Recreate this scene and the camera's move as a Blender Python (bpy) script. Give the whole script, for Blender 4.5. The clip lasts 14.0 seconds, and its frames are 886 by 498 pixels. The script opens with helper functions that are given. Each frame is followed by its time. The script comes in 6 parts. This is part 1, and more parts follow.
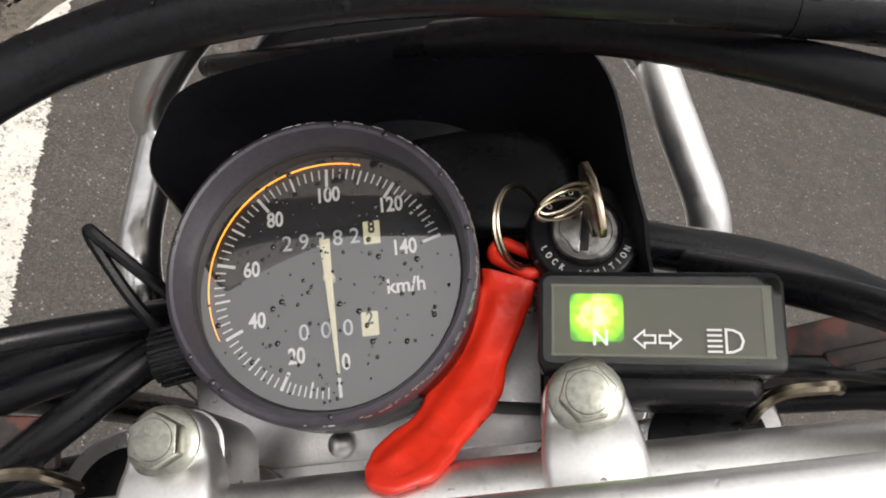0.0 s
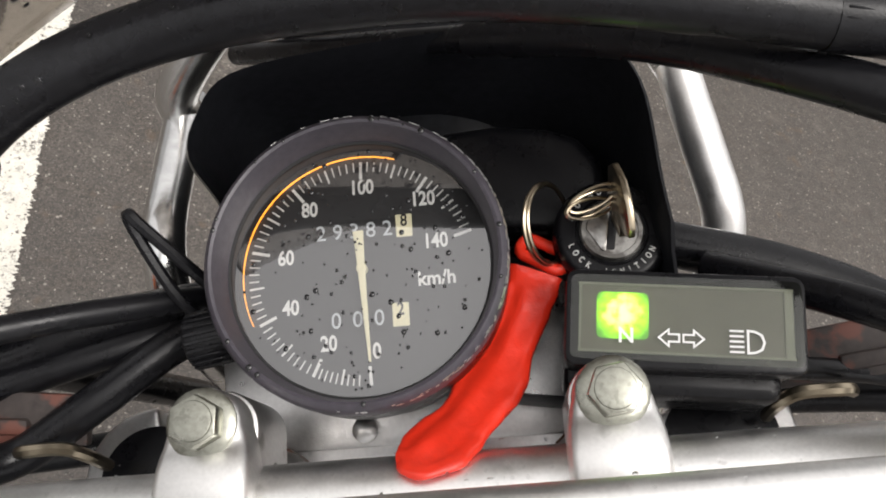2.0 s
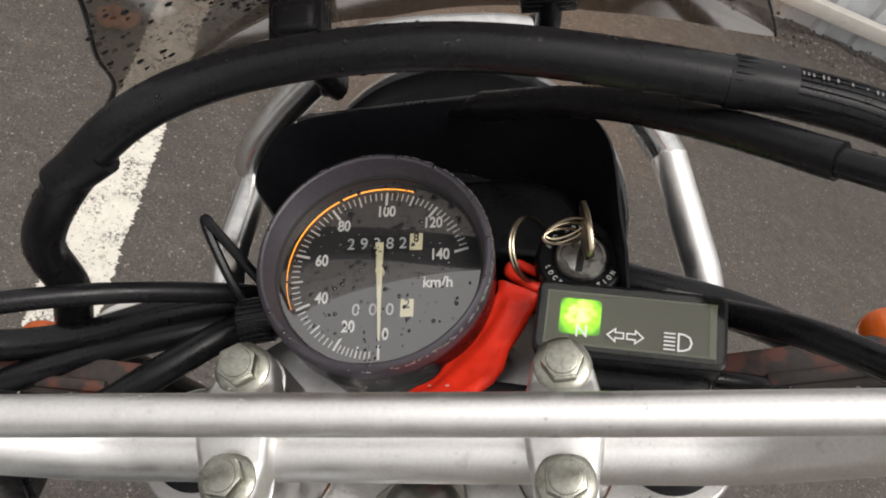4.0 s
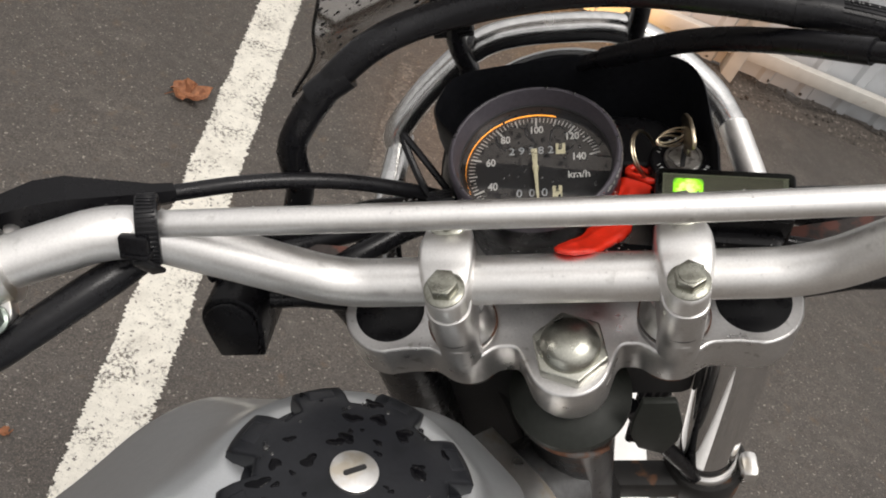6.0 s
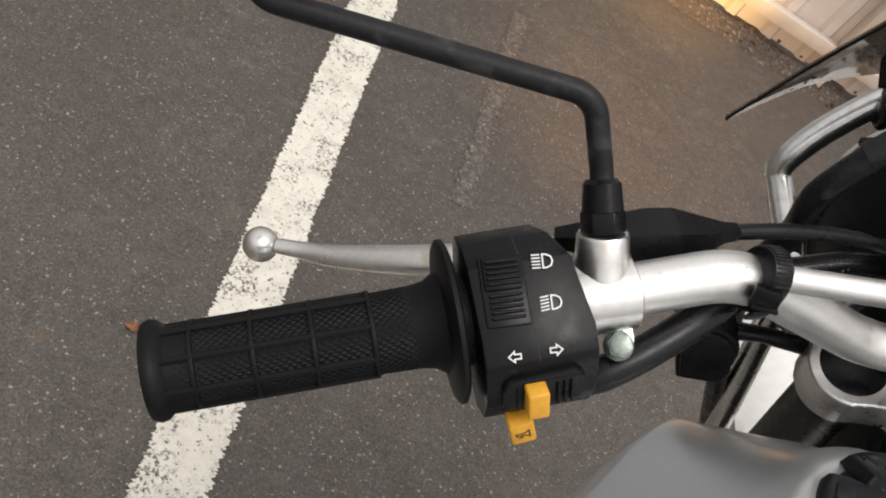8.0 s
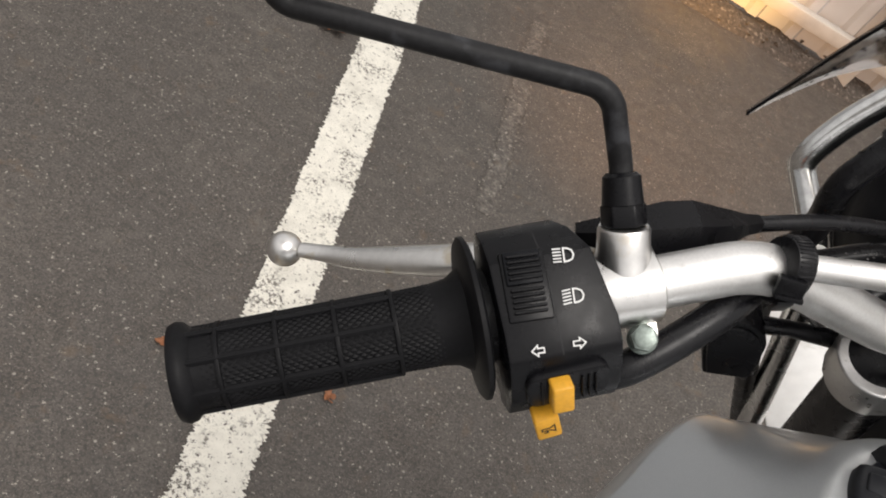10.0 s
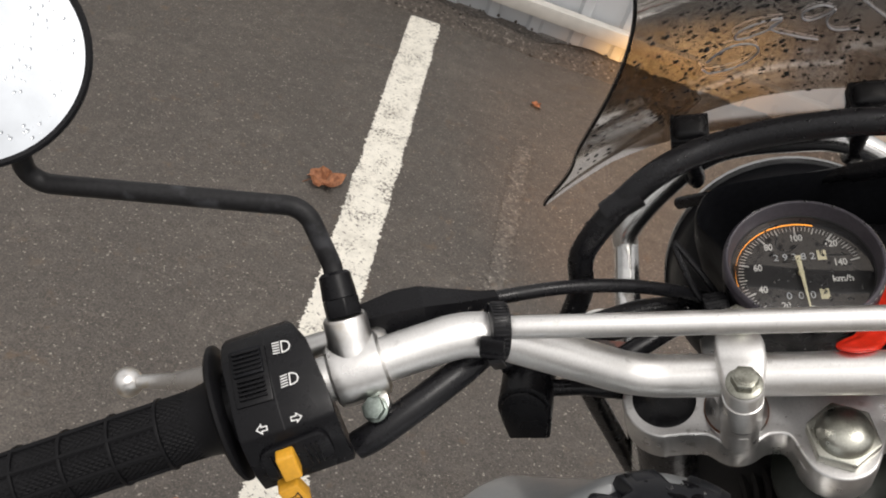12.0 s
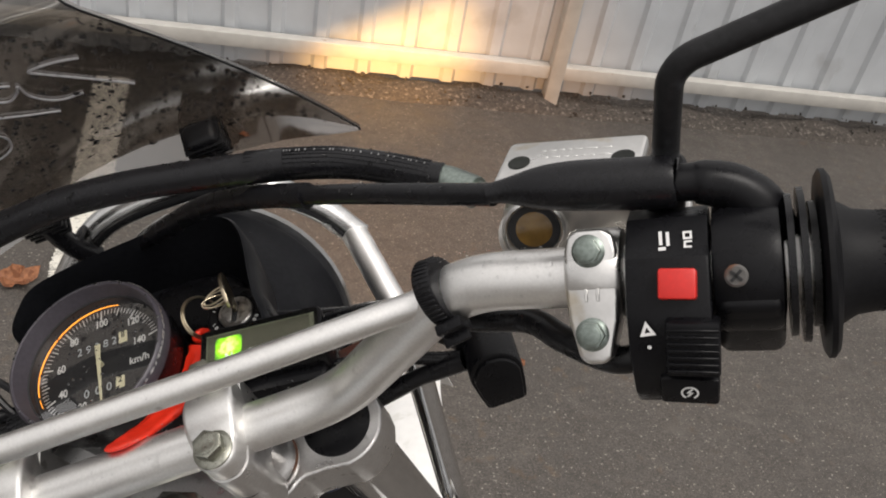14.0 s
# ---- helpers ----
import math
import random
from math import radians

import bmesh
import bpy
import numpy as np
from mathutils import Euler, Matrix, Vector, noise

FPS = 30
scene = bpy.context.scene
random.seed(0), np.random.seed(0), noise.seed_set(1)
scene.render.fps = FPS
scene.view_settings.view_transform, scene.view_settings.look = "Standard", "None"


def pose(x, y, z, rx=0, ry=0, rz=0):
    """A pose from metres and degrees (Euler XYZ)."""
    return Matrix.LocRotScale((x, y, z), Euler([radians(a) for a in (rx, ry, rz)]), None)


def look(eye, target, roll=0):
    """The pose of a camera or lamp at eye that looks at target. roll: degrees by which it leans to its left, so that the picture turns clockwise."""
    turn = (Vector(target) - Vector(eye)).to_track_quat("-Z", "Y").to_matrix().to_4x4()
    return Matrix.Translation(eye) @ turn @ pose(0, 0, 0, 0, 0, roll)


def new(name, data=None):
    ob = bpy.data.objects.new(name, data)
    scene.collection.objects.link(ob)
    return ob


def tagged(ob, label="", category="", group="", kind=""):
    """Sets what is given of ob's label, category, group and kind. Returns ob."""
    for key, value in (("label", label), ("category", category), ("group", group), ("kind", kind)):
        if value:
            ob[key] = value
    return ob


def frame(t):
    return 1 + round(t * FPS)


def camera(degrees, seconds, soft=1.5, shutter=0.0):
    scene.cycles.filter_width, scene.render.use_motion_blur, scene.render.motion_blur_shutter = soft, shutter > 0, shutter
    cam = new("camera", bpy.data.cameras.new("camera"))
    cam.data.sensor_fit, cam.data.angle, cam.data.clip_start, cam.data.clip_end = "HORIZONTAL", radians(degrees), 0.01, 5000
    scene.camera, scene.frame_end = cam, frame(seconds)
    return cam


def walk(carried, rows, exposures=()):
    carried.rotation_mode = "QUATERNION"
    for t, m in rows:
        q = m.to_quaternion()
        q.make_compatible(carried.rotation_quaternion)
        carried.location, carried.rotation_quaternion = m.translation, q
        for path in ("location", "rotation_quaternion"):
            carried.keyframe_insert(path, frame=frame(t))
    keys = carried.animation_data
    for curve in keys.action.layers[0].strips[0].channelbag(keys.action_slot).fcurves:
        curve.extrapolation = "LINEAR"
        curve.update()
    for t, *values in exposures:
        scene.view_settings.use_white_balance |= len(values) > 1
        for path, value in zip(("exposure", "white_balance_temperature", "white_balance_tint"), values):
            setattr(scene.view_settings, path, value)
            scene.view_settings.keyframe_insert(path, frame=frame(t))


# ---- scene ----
cam = camera(53.9, 14.0, 1.9)
walk(cam, [
    (0, pose(-0.0630, -0.0650, 1.2949, 34.22, -19.88, -3.96)),
    (0.5, pose(-0.0727, -0.0629, 1.2920, 32.75, -21.10, -2.88)),
    (1, pose(-0.0713, -0.0622, 1.2944, 32.40, -21.06, -2.54)),
    (1.5, pose(-0.0738, -0.0640, 1.2967, 32.72, -21.16, -2.55)),
    (2, pose(-0.0742, -0.0660, 1.2978, 32.80, -21.03, -2.54)),
    (2.2, pose(-0.0744, -0.0674, 1.2967, 33.27, -21.33, -2.62)),
    (4.5, pose(-0.0580, -0.1908, 1.3358, 41.87, -18.41, 7.68)),
    (5, pose(-0.0376, -0.2564, 1.3338, 43.88, -16.36, 10.90)),
    (5.5, pose(-0.0533, -0.2794, 1.3431, 44.22, -17.03, 9.93)),
    (6, pose(-0.1181, -0.2784, 1.3336, 45.42, -19.46, 4.90)),
    (6.5, pose(-0.1991, -0.2762, 1.3298, 45.20, -22.73, 0.50)),
    (7, pose(-0.2611, -0.2677, 1.3124, 43.32, -25.84, 1.54)),
    (7.5, pose(-0.3257, -0.2760, 1.2886, 40.83, -27.26, 6.96)),
    (8, pose(-0.3698, -0.2874, 1.2666, 38.11, -26.93, 12.42)),
    (8.2, pose(-0.3765, -0.2865, 1.2586, 37.58, -26.86, 13.99)),
    (10.3, pose(-0.3602, -0.2959, 1.2696, 39.49, -23.91, 12.25)),
    (10.5, pose(-0.3485, -0.3018, 1.2747, 40.11, -22.92, 12.31)),
    (11, pose(-0.3223, -0.3123, 1.2841, 42.27, -21.50, 11.87)),
    (11.5, pose(-0.2842, -0.3278, 1.3127, 45.31, -19.42, 11.16)),
    (12, pose(-0.2327, -0.3282, 1.3521, 49.06, -15.63, 8.75)),
    (12.5, pose(-0.1696, -0.3281, 1.3771, 51.40, -12.44, 6.28)),
    (13, pose(-0.0912, -0.3178, 1.3897, 52.90, -11.13, 1.91)),
    (13.5, pose(-0.0145, -0.2963, 1.4080, 53.58, -10.61, -4.62)),
    (14, pose(0.0471, -0.2724, 1.4250, 53.40, -9.25, -10.14)),
], exposures=[(0.0, 0.49, 6600, 11.0), (2.2, 0.58, 6600, 11.0), (4.4, 0.22, 6700, 11.0), (14.0, 0.22, 6700, 11.0)])

# ---- light: an overcast sky with a broad veiled sun ----
world = bpy.data.worlds.new("overcast_sky")
scene.world = world
world.use_nodes = True
wn, wl = world.node_tree.nodes, world.node_tree.links
sky = wn.new("ShaderNodeTexSky")
sky.sky_type, sky.sun_disc = "NISHITA", False
sky.sun_elevation, sky.sun_rotation = radians(70), radians(150)
sky.air_density, sky.dust_density = 1.0, 6.0
veil = wn.new("ShaderNodeHueSaturation")
veil.inputs["Saturation"].default_value = 0.12
wl.new(sky.outputs[0], veil.inputs["Color"])
cloud = wn.new("ShaderNodeMix")
cloud.data_type, cloud.inputs[0].default_value = "RGBA", 0.6
# an overcast vault is about three times as bright overhead as at the horizon
high, rise, grey = wn.new("ShaderNodeSeparateXYZ"), wn.new("ShaderNodeMapRange"), wn.new("ShaderNodeMix")
wl.new(wn.new("ShaderNodeTexCoord").outputs["Generated"], high.inputs[0])
wl.new(high.outputs["Z"], rise.inputs["Value"])
wl.new(rise.outputs[0], grey.inputs[0])
grey.data_type, grey.inputs[6].default_value, grey.inputs[7].default_value = "RGBA", (2.5, 2.46, 2.44, 1), (7.4, 7.26, 7.2, 1)
wl.new(grey.outputs[2], cloud.inputs[7])
wl.new(veil.outputs[0], cloud.inputs[6])
wl.new(cloud.outputs[2], wn["Background"].inputs["Color"])
wn["Background"].inputs["Strength"].default_value = 0.15
sun = new("sun", bpy.data.lights.new("sun", "SUN"))
sun.data.energy, sun.data.angle, sun.data.color = 0.9, radians(25), (1.0, 0.97, 0.93)
sun.matrix_world = look((0.6, -1.0, 3.2), (0, 0, 0))

# ---- materials ----
def material(name, color, rough=0.5, metal=0.0, coat=0.0, grain=0.0, grain_size=400.0, bump=0.0, bump_size=600.0,
             spots=None, spot_size=30.0, spot_amount=0.5, emit=0.0, rough_var=0.0, spec=0.5, random_tone=0.0):
    """A surface with fine grain, optional larger stains of a second colour, and fine relief; sizes are features per metre."""
    m = bpy.data.materials.new(name)
    m.use_nodes = True
    nt, b = m.node_tree, m.node_tree.nodes["Principled BSDF"]
    n, l = nt.nodes, nt.links
    b.inputs["Base Color"].default_value = (*color, 1)
    b.inputs["Roughness"].default_value = rough
    b.inputs["Metallic"].default_value = metal
    b.inputs["Coat Weight"].default_value = coat
    b.inputs["Coat Roughness"].default_value = 0.08
    b.inputs["Specular IOR Level"].default_value = spec
    co = n.new("ShaderNodeTexCoord").outputs["Object"]

    def tex(scale, detail=4.0):
        t = n.new("ShaderNodeTexNoise")
        t.inputs["Scale"].default_value, t.inputs["Detail"].default_value = scale, detail
        l.new(co, t.inputs["Vector"])
        return t.outputs["Fac"]

    def ramp(fac, lo, hi, a, c):
        r = n.new("ShaderNodeMapRange")
        for k, v in zip(("From Min", "From Max", "To Min", "To Max"), (lo, hi, a, c)):
            r.inputs[k].default_value = v
        l.new(fac, r.inputs["Value"])
        return r.outputs[0]

    def mix(fac, a, c, kind="MIX"):
        x = n.new("ShaderNodeMix")
        x.data_type, x.blend_type = "RGBA", kind
        for sock, v in ((x.inputs[0], fac), (x.inputs[6], a), (x.inputs[7], c)):
            if isinstance(v, (tuple, float, int)):
                sock.default_value = v
            else:
                l.new(v, sock)
        return x.outputs[2]

    col = (*color, 1)
    if grain:
        tone = ramp(tex(grain_size), 0.3, 0.7, 1 - grain, 1 + grain)
        g = n.new("ShaderNodeCombineColor")
        for k in range(3):
            l.new(tone, g.inputs[k])
        col = mix(1.0, col, g.outputs[0], "MULTIPLY")
    if random_tone:
        info = n.new("ShaderNodeObjectInfo").outputs["Random"]
        tone = ramp(info, 0, 1, 1 - random_tone, 1 + random_tone)
        g = n.new("ShaderNodeCombineColor")
        for k in range(3):
            l.new(tone, g.inputs[k])
        col = mix(1.0, col, g.outputs[0], "MULTIPLY")
    if spots:
        where = ramp(tex(spot_size, 6), spot_amount, spot_amount + 0.08, 0, 1)
        col = mix(where, col, (*spots, 1))
    if not isinstance(col, tuple):
        l.new(col, b.inputs["Base Color"])
    if rough_var:
        l.new(ramp(tex(grain_size * 0.15, 5), 0.3, 0.7, max(0.02, rough - rough_var), min(1, rough + rough_var)), b.inputs["Roughness"])
    if bump:
        r = n.new("ShaderNodeBump")
        r.inputs["Strength"].default_value, r.inputs["Distance"].default_value = 1.0, bump
        l.new(tex(bump_size, 6), r.inputs["Height"])
        l.new(r.outputs[0], b.inputs["Normal"])
    if emit:
        b.inputs["Emission Color"].default_value = (*color, 1)
        b.inputs["Emission Strength"].default_value = emit
    return m


def clear_sheet(name, tint, gloss=1.0, rough=0.02, base=0.04):
    """A thin clear or tinted sheet: straight see-through with a glossy surface."""
    m = bpy.data.materials.new(name)
    m.use_nodes = True
    n, l = m.node_tree.nodes, m.node_tree.links
    n.remove(n["Principled BSDF"])
    t, g, f, x = n.new("ShaderNodeBsdfTransparent"), n.new("ShaderNodeBsdfGlossy"), n.new("ShaderNodeLayerWeight"), n.new("ShaderNodeMixShader")
    t.inputs["Color"].default_value = (*tint, 1)
    g.inputs["Roughness"].default_value, f.inputs["Blend"].default_value = rough, 0.5
    p, s = n.new("ShaderNodeMath"), n.new("ShaderNodeMapRange")
    p.operation, p.inputs[1].default_value = "POWER", 5.0
    s.inputs["To Min"].default_value, s.inputs["To Max"].default_value = base * gloss, 1.0
    l.new(f.outputs["Facing"], p.inputs[0])
    l.new(p.outputs[0], s.inputs["Value"])
    l.new(s.outputs[0], x.inputs[0])
    l.new(t.outputs[0], x.inputs[1])
    l.new(g.outputs[0], x.inputs[2])
    l.new(x.outputs[0], n["Material Output"].inputs["Surface"])
    return m


bar_alu = material("satin_aluminium", (0.86, 0.85, 0.83), 0.42, 1.0, grain=0.05, grain_size=900, bump=0.00002, bump_size=1500, spots=(0.6, 0.59, 0.57), spot_size=70, spot_amount=0.66, rough_var=0.07)
cast_alu = material("cast_aluminium", (0.64, 0.63, 0.62), 0.34, 0.95, grain=0.06, grain_size=700, bump=0.00008, bump_size=1600, spots=(0.42, 0.41, 0.39), spot_size=120, spot_amount=0.64, rough_var=0.08)
polished = material("polished_alloy", (0.78, 0.77, 0.75), 0.34, 1.0, grain=0.05, grain_size=300, bump=0.00005, bump_size=900, rough_var=0.1, spots=(0.66, 0.6, 0.5), spot_size=45, spot_amount=0.57)
chrome = material("wet_chrome", (0.76, 0.76, 0.75), 0.23, 1.0, grain=0.1, grain_size=160, bump=0.00006, bump_size=350, rough_var=0.07)
bright_chrome = material("bright_chrome", (0.68, 0.68, 0.68), 0.06, 1.0, grain=0.05, grain_size=200, rough_var=0.03)
zinc = material("zinc_plate", (0.52, 0.52, 0.46), 0.33, 1.0, grain=0.1, grain_size=900, bump=0.00004, bump_size=1400, spots=(0.42, 0.43, 0.36), spot_size=500, spot_amount=0.6, rough_var=0.1)
verdigris = material("tarnished_zinc", (0.26, 0.3, 0.275), 0.36, 0.9, grain=0.2, grain_size=600, rough_var=0.1)
bolt_zinc = material("dull_zinc_bolt", (0.36, 0.36, 0.31), 0.34, 1.0, grain=0.14, grain_size=700, bump=0.00004, bump_size=1400, spots=(0.28, 0.28, 0.24), spot_size=500, spot_amount=0.58, rough_var=0.1)
nickel = material("nickel", (0.4, 0.34, 0.25), 0.28, 1.0, grain=0.08, grain_size=500)
rubber = material("black_rubber", (0.008, 0.008, 0.0095), 0.28, spec=0.29, grain=0.25, grain_size=500, bump=0.00006, bump_size=1500, rough_var=0.12)
grip_rubber = material("grip_rubber", (0.006, 0.006, 0.007), 0.5, spec=0.17, grain=0.25, grain_size=600, bump=0.00006, bump_size=1800)
plastic = material("black_plastic", (0.006, 0.006, 0.0072), 0.3, spec=0.2, grain=0.2, grain_size=700, bump=0.00005, bump_size=2200, rough_var=0.1)
wet_plastic = material("wet_black_plastic", (0.01, 0.0105, 0.0125), 0.42, spec=0.09, grain=0.2, grain_size=300, bump=0.00012, bump_size=300, rough_var=0.1)
matt_black = material("matt_black", (0.013, 0.013, 0.014), 0.7, grain=0.2, grain_size=300)
bezel_mat = material("bezel_metal", (0.058, 0.052, 0.064), 0.4, 0.0, grain=0.15, grain_size=500, bump=0.00004, bump_size=1200, spots=(0.2, 0.19, 0.19), spot_size=400, spot_amount=0.74)
dial_mat = material("dial_face", (0.02, 0.02, 0.022), 0.6, grain=0.1, grain_size=900)
counter_white = material("counter_print", (0.5, 0.53, 0.56), 0.5, grain=0.1, grain_size=900)
print_white = material("white_print", (0.75, 0.75, 0.74), 0.5, grain=0.05, grain_size=900)
cream = material("cream_plastic", (0.78, 0.73, 0.5), 0.5, grain=0.05, grain_size=900)
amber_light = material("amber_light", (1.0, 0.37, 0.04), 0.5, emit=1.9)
marker_pen = material("marker_pen", (0.4, 0.4, 0.42), 0.6, grain=0.2, grain_size=300)
rusty_paint = material("rusty_black_paint", (0.045, 0.035, 0.032), 0.6, grain=0.3, grain_size=300, spots=(0.14, 0.05, 0.035), spot_size=80, spot_amount=0.5)
red_rubber = material("red_silicone", (0.82, 0.035, 0.014), 0.36, coat=0.2, grain=0.12, grain_size=90, bump=0.0008, bump_size=120, rough_var=0.14)
red_plastic = material("red_plastic", (0.62, 0.025, 0.02), 0.35, grain=0.06, grain_size=500)
yellow_plastic = material("yellow_plastic", (0.72, 0.36, 0.03), 0.4, grain=0.08, grain_size=500)
orange_lens = material("orange_lens", (0.8, 0.14, 0.01), 0.2, coat=0.5, grain=0.06, grain_size=300)
tank_paint = material("silver_tank_paint", (0.55, 0.57, 0.585), 0.37, 0.8, coat=0.25, grain=0.04, grain_size=1600, rough_var=0.05)
frame_paint = material("worn_frame_paint", (0.025, 0.024, 0.023), 0.5, 0.0, spec=0.25, grain=0.15, grain_size=200, spots=(0.13, 0.06, 0.03), spot_size=60, spot_amount=0.6)
rubber_grey = material("weathered_rubber", (0.018, 0.02, 0.017), 0.5, spec=0.25, grain=0.15, grain_size=300)
rust = material("rust", (0.13, 0.055, 0.028), 0.7, grain=0.3, grain_size=400, bump=0.0002, bump_size=700, spots=(0.1, 0.095, 0.09), spot_size=70, spot_amount=0.5)
white_plastic = material("white_plastic", (0.86, 0.85, 0.83), 0.35, grain=0.05, grain_size=60, spots=(0.74, 0.73, 0.69), spot_size=40, spot_amount=0.64)
tyre_mat = material("tyre_rubber", (0.02, 0.02, 0.02), 0.75, grain=0.2, grain_size=200, bump=0.0006, bump_size=300)
brown_glass = material("brown_fluid", (0.16, 0.09, 0.02), 0.15, coat=0.6, grain=0.4, grain_size=120)
smoke_lens = clear_sheet("smoked_lens", (0.75, 0.76, 0.72), 1.0, 0.06)
dial_glass = clear_sheet("dial_glass", (0.93, 0.93, 0.92), 5.5, 0.01)
screen_mat = clear_sheet("smoke_tinted_acrylic", (0.63, 0.6, 0.57), 7.0, 0.07)
# the grey-blue tint stands in for the reflection of a building not modelled
mirror_mat = material("dimmed_wet_mirror", (0.6, 0.635, 0.67), 0.04, 1.0, grain=0.12, grain_size=40, spots=(0.72, 0.75, 0.78), spot_size=28, spot_amount=0.58, rough_var=0.02)
water = bpy.data.materials.new("water")
water.use_nodes = True
wb = water.node_tree.nodes["Principled BSDF"]
wb.inputs["Transmission Weight"].default_value, wb.inputs["Roughness"].default_value, wb.inputs["IOR"].default_value = 1.0, 0.02, 1.33

cap_plastic = material("wet_cap_plastic", (0.011, 0.012, 0.015), 0.34, spec=0.3, grain=0.15, grain_size=500, bump=0.00005, bump_size=900, spots=(0.007, 0.008, 0.01), spot_size=42, spot_amount=0.58)


def lit_lamp(name, centre, reach):
    """A lit coloured lamp behind a grained lens: brightest at its middle, in sparkling grains."""
    m = bpy.data.materials.new(name)
    m.use_nodes = True
    n, l = m.node_tree.nodes, m.node_tree.links
    b = n["Principled BSDF"]
    co = n.new("ShaderNodeTexCoord").outputs["Object"]
    far, spark, fall, mul, tone = n.new("ShaderNodeVectorMath"), n.new("ShaderNodeTexNoise"), n.new("ShaderNodeMapRange"), n.new("ShaderNodeMath"), n.new("ShaderNodeValToRGB")
    far.operation, far.inputs[1].default_value = "DISTANCE", centre
    spark.inputs["Scale"].default_value, spark.inputs["Detail"].default_value = 420.0, 2.0
    fall.inputs["From Min"].default_value, fall.inputs["From Max"].default_value = reach, 0.0
    mul.operation = "MULTIPLY"
    l.new(co, far.inputs[0])
    l.new(co, spark.inputs["Vector"])
    l.new(far.outputs["Value"], fall.inputs["Value"])
    l.new(fall.outputs[0], mul.inputs[0])
    l.new(spark.outputs["Fac"], mul.inputs[1])
    for stop, at, c in zip((0, 1), (0.03, 0.45), ((0.05, 0.2, 0.02, 1), (0.95, 1.0, 0.4, 1))):
        tone.color_ramp.elements[stop].position, tone.color_ramp.elements[stop].color = at, c
    mid = tone.color_ramp.elements.new(0.2)
    mid.color = (0.36, 1.0, 0.02, 1)
    l.new(mul.outputs[0], tone.inputs[0])
    l.new(tone.outputs[0], b.inputs["Emission Color"])
    b.inputs["Base Color"].default_value = (0.1, 0.2, 0.05, 1)
    b.inputs["Emission Strength"].default_value = 2.3
    return m

worn_print = material("worn_white_print", (0.6, 0.6, 0.58), 0.6, grain=0.2, grain_size=600, spots=(0.12, 0.12, 0.12), spot_size=420, spot_amount=0.55)
barrel_metal = material("worn_barrel_metal", (0.46, 0.45, 0.43), 0.36, 1.0, grain=0.2, grain_size=500, bump=0.00008, bump_size=700, spots=(0.2, 0.19, 0.18), spot_size=160, spot_amount=0.52, rough_var=0.1)
faint_print = material("faint_print", (0.17, 0.17, 0.17), 0.6, grain=0.3, grain_size=300)
arm_coat = material("dusty_black_coating", (0.011, 0.011, 0.012), 0.5, spec=0.3, grain=0.3, grain_size=400, bump=0.0001, bump_size=900, spots=(0.035, 0.036, 0.04), spot_size=55, spot_amount=0.56, rough_var=0.1)
scuffed_grey = material("scuffed_grey_paint", (0.04, 0.04, 0.041), 0.3, 0.2, grain=0.2, grain_size=160, bump=0.0001, bump_size=500, spots=(0.075, 0.035, 0.018), spot_size=32, spot_amount=0.56, rough_var=0.1)
bracket_grey = material("wet_grey_paint", (0.13, 0.13, 0.13), 0.26, 0.5, grain=0.2, grain_size=200, bump=0.0001, bump_size=500, spots=(0.1, 0.06, 0.04), spot_size=60, spot_amount=0.6)

# ---- builders: lengths in millimetres in the frame of the handlebar (x along the bar, y ahead, z along the steering axis) ----
BIKE = Matrix(((0.89159, -0.11569, -0.43781, 0.0), (0.0, 0.96681, -0.25548, 0.0), (0.45284, 0.22778, 0.86200, 1.09274), (0, 0, 0, 1)))


def axes_at(o, z, x=(1, 0, 0)):
    """A pose at o whose z points along z and whose x lies as near x as can be."""
    z = Vector(z).normalized()
    x = Vector(x)
    x = (x - z * x.dot(z)).normalized()
    y = z.cross(x)
    m = Matrix((x, y, z)).transposed().to_4x4()
    m.translation = Vector(o)
    return m


def spline(pts, n=8):
    """A smooth line through pts, n steps a stretch; extra values (a radius) go along."""
    p = [np.array(q, float) for q in pts]
    p = [2 * p[0] - p[1], *p, 2 * p[-1] - p[-2]]
    out = []
    for i in range(len(p) - 3):
        a, b, c, d = p[i : i + 4]
        for k in range(n + (i == len(p) - 4)):
            t = k / n
            out.append(0.5 * (2 * b + (c - a) * t + (2 * a - 5 * b + 4 * c - d) * t * t + (3 * b - a - 3 * c + d) * t**3))
    return out


def fillet(pts, radius, n=8):
    """Straight stretches joined by arcs."""
    p = [Vector(q) for q in pts]
    out = [p[0]]
    for a, b, c in zip(p, p[1:], p[2:]):
        u, v = (a - b).normalized(), (c - b).normalized()
        half = u.angle(v) / 2
        d = min(radius / math.tan(half), 0.48 * (a - b).length, 0.48 * (c - b).length)
        r = d * math.tan(half)
        mid = b + (u + v).normalized() * (r / math.sin(half))
        s, e = b + u * d - mid, b + v * d - mid
        turn = s.angle(e)
        for k in range(n + 1):
            w = k / n
            out.append(mid + (s * math.sin((1 - w) * turn) + e * math.sin(w * turn)) / math.sin(turn))
    out.append(p[-1])
    return out


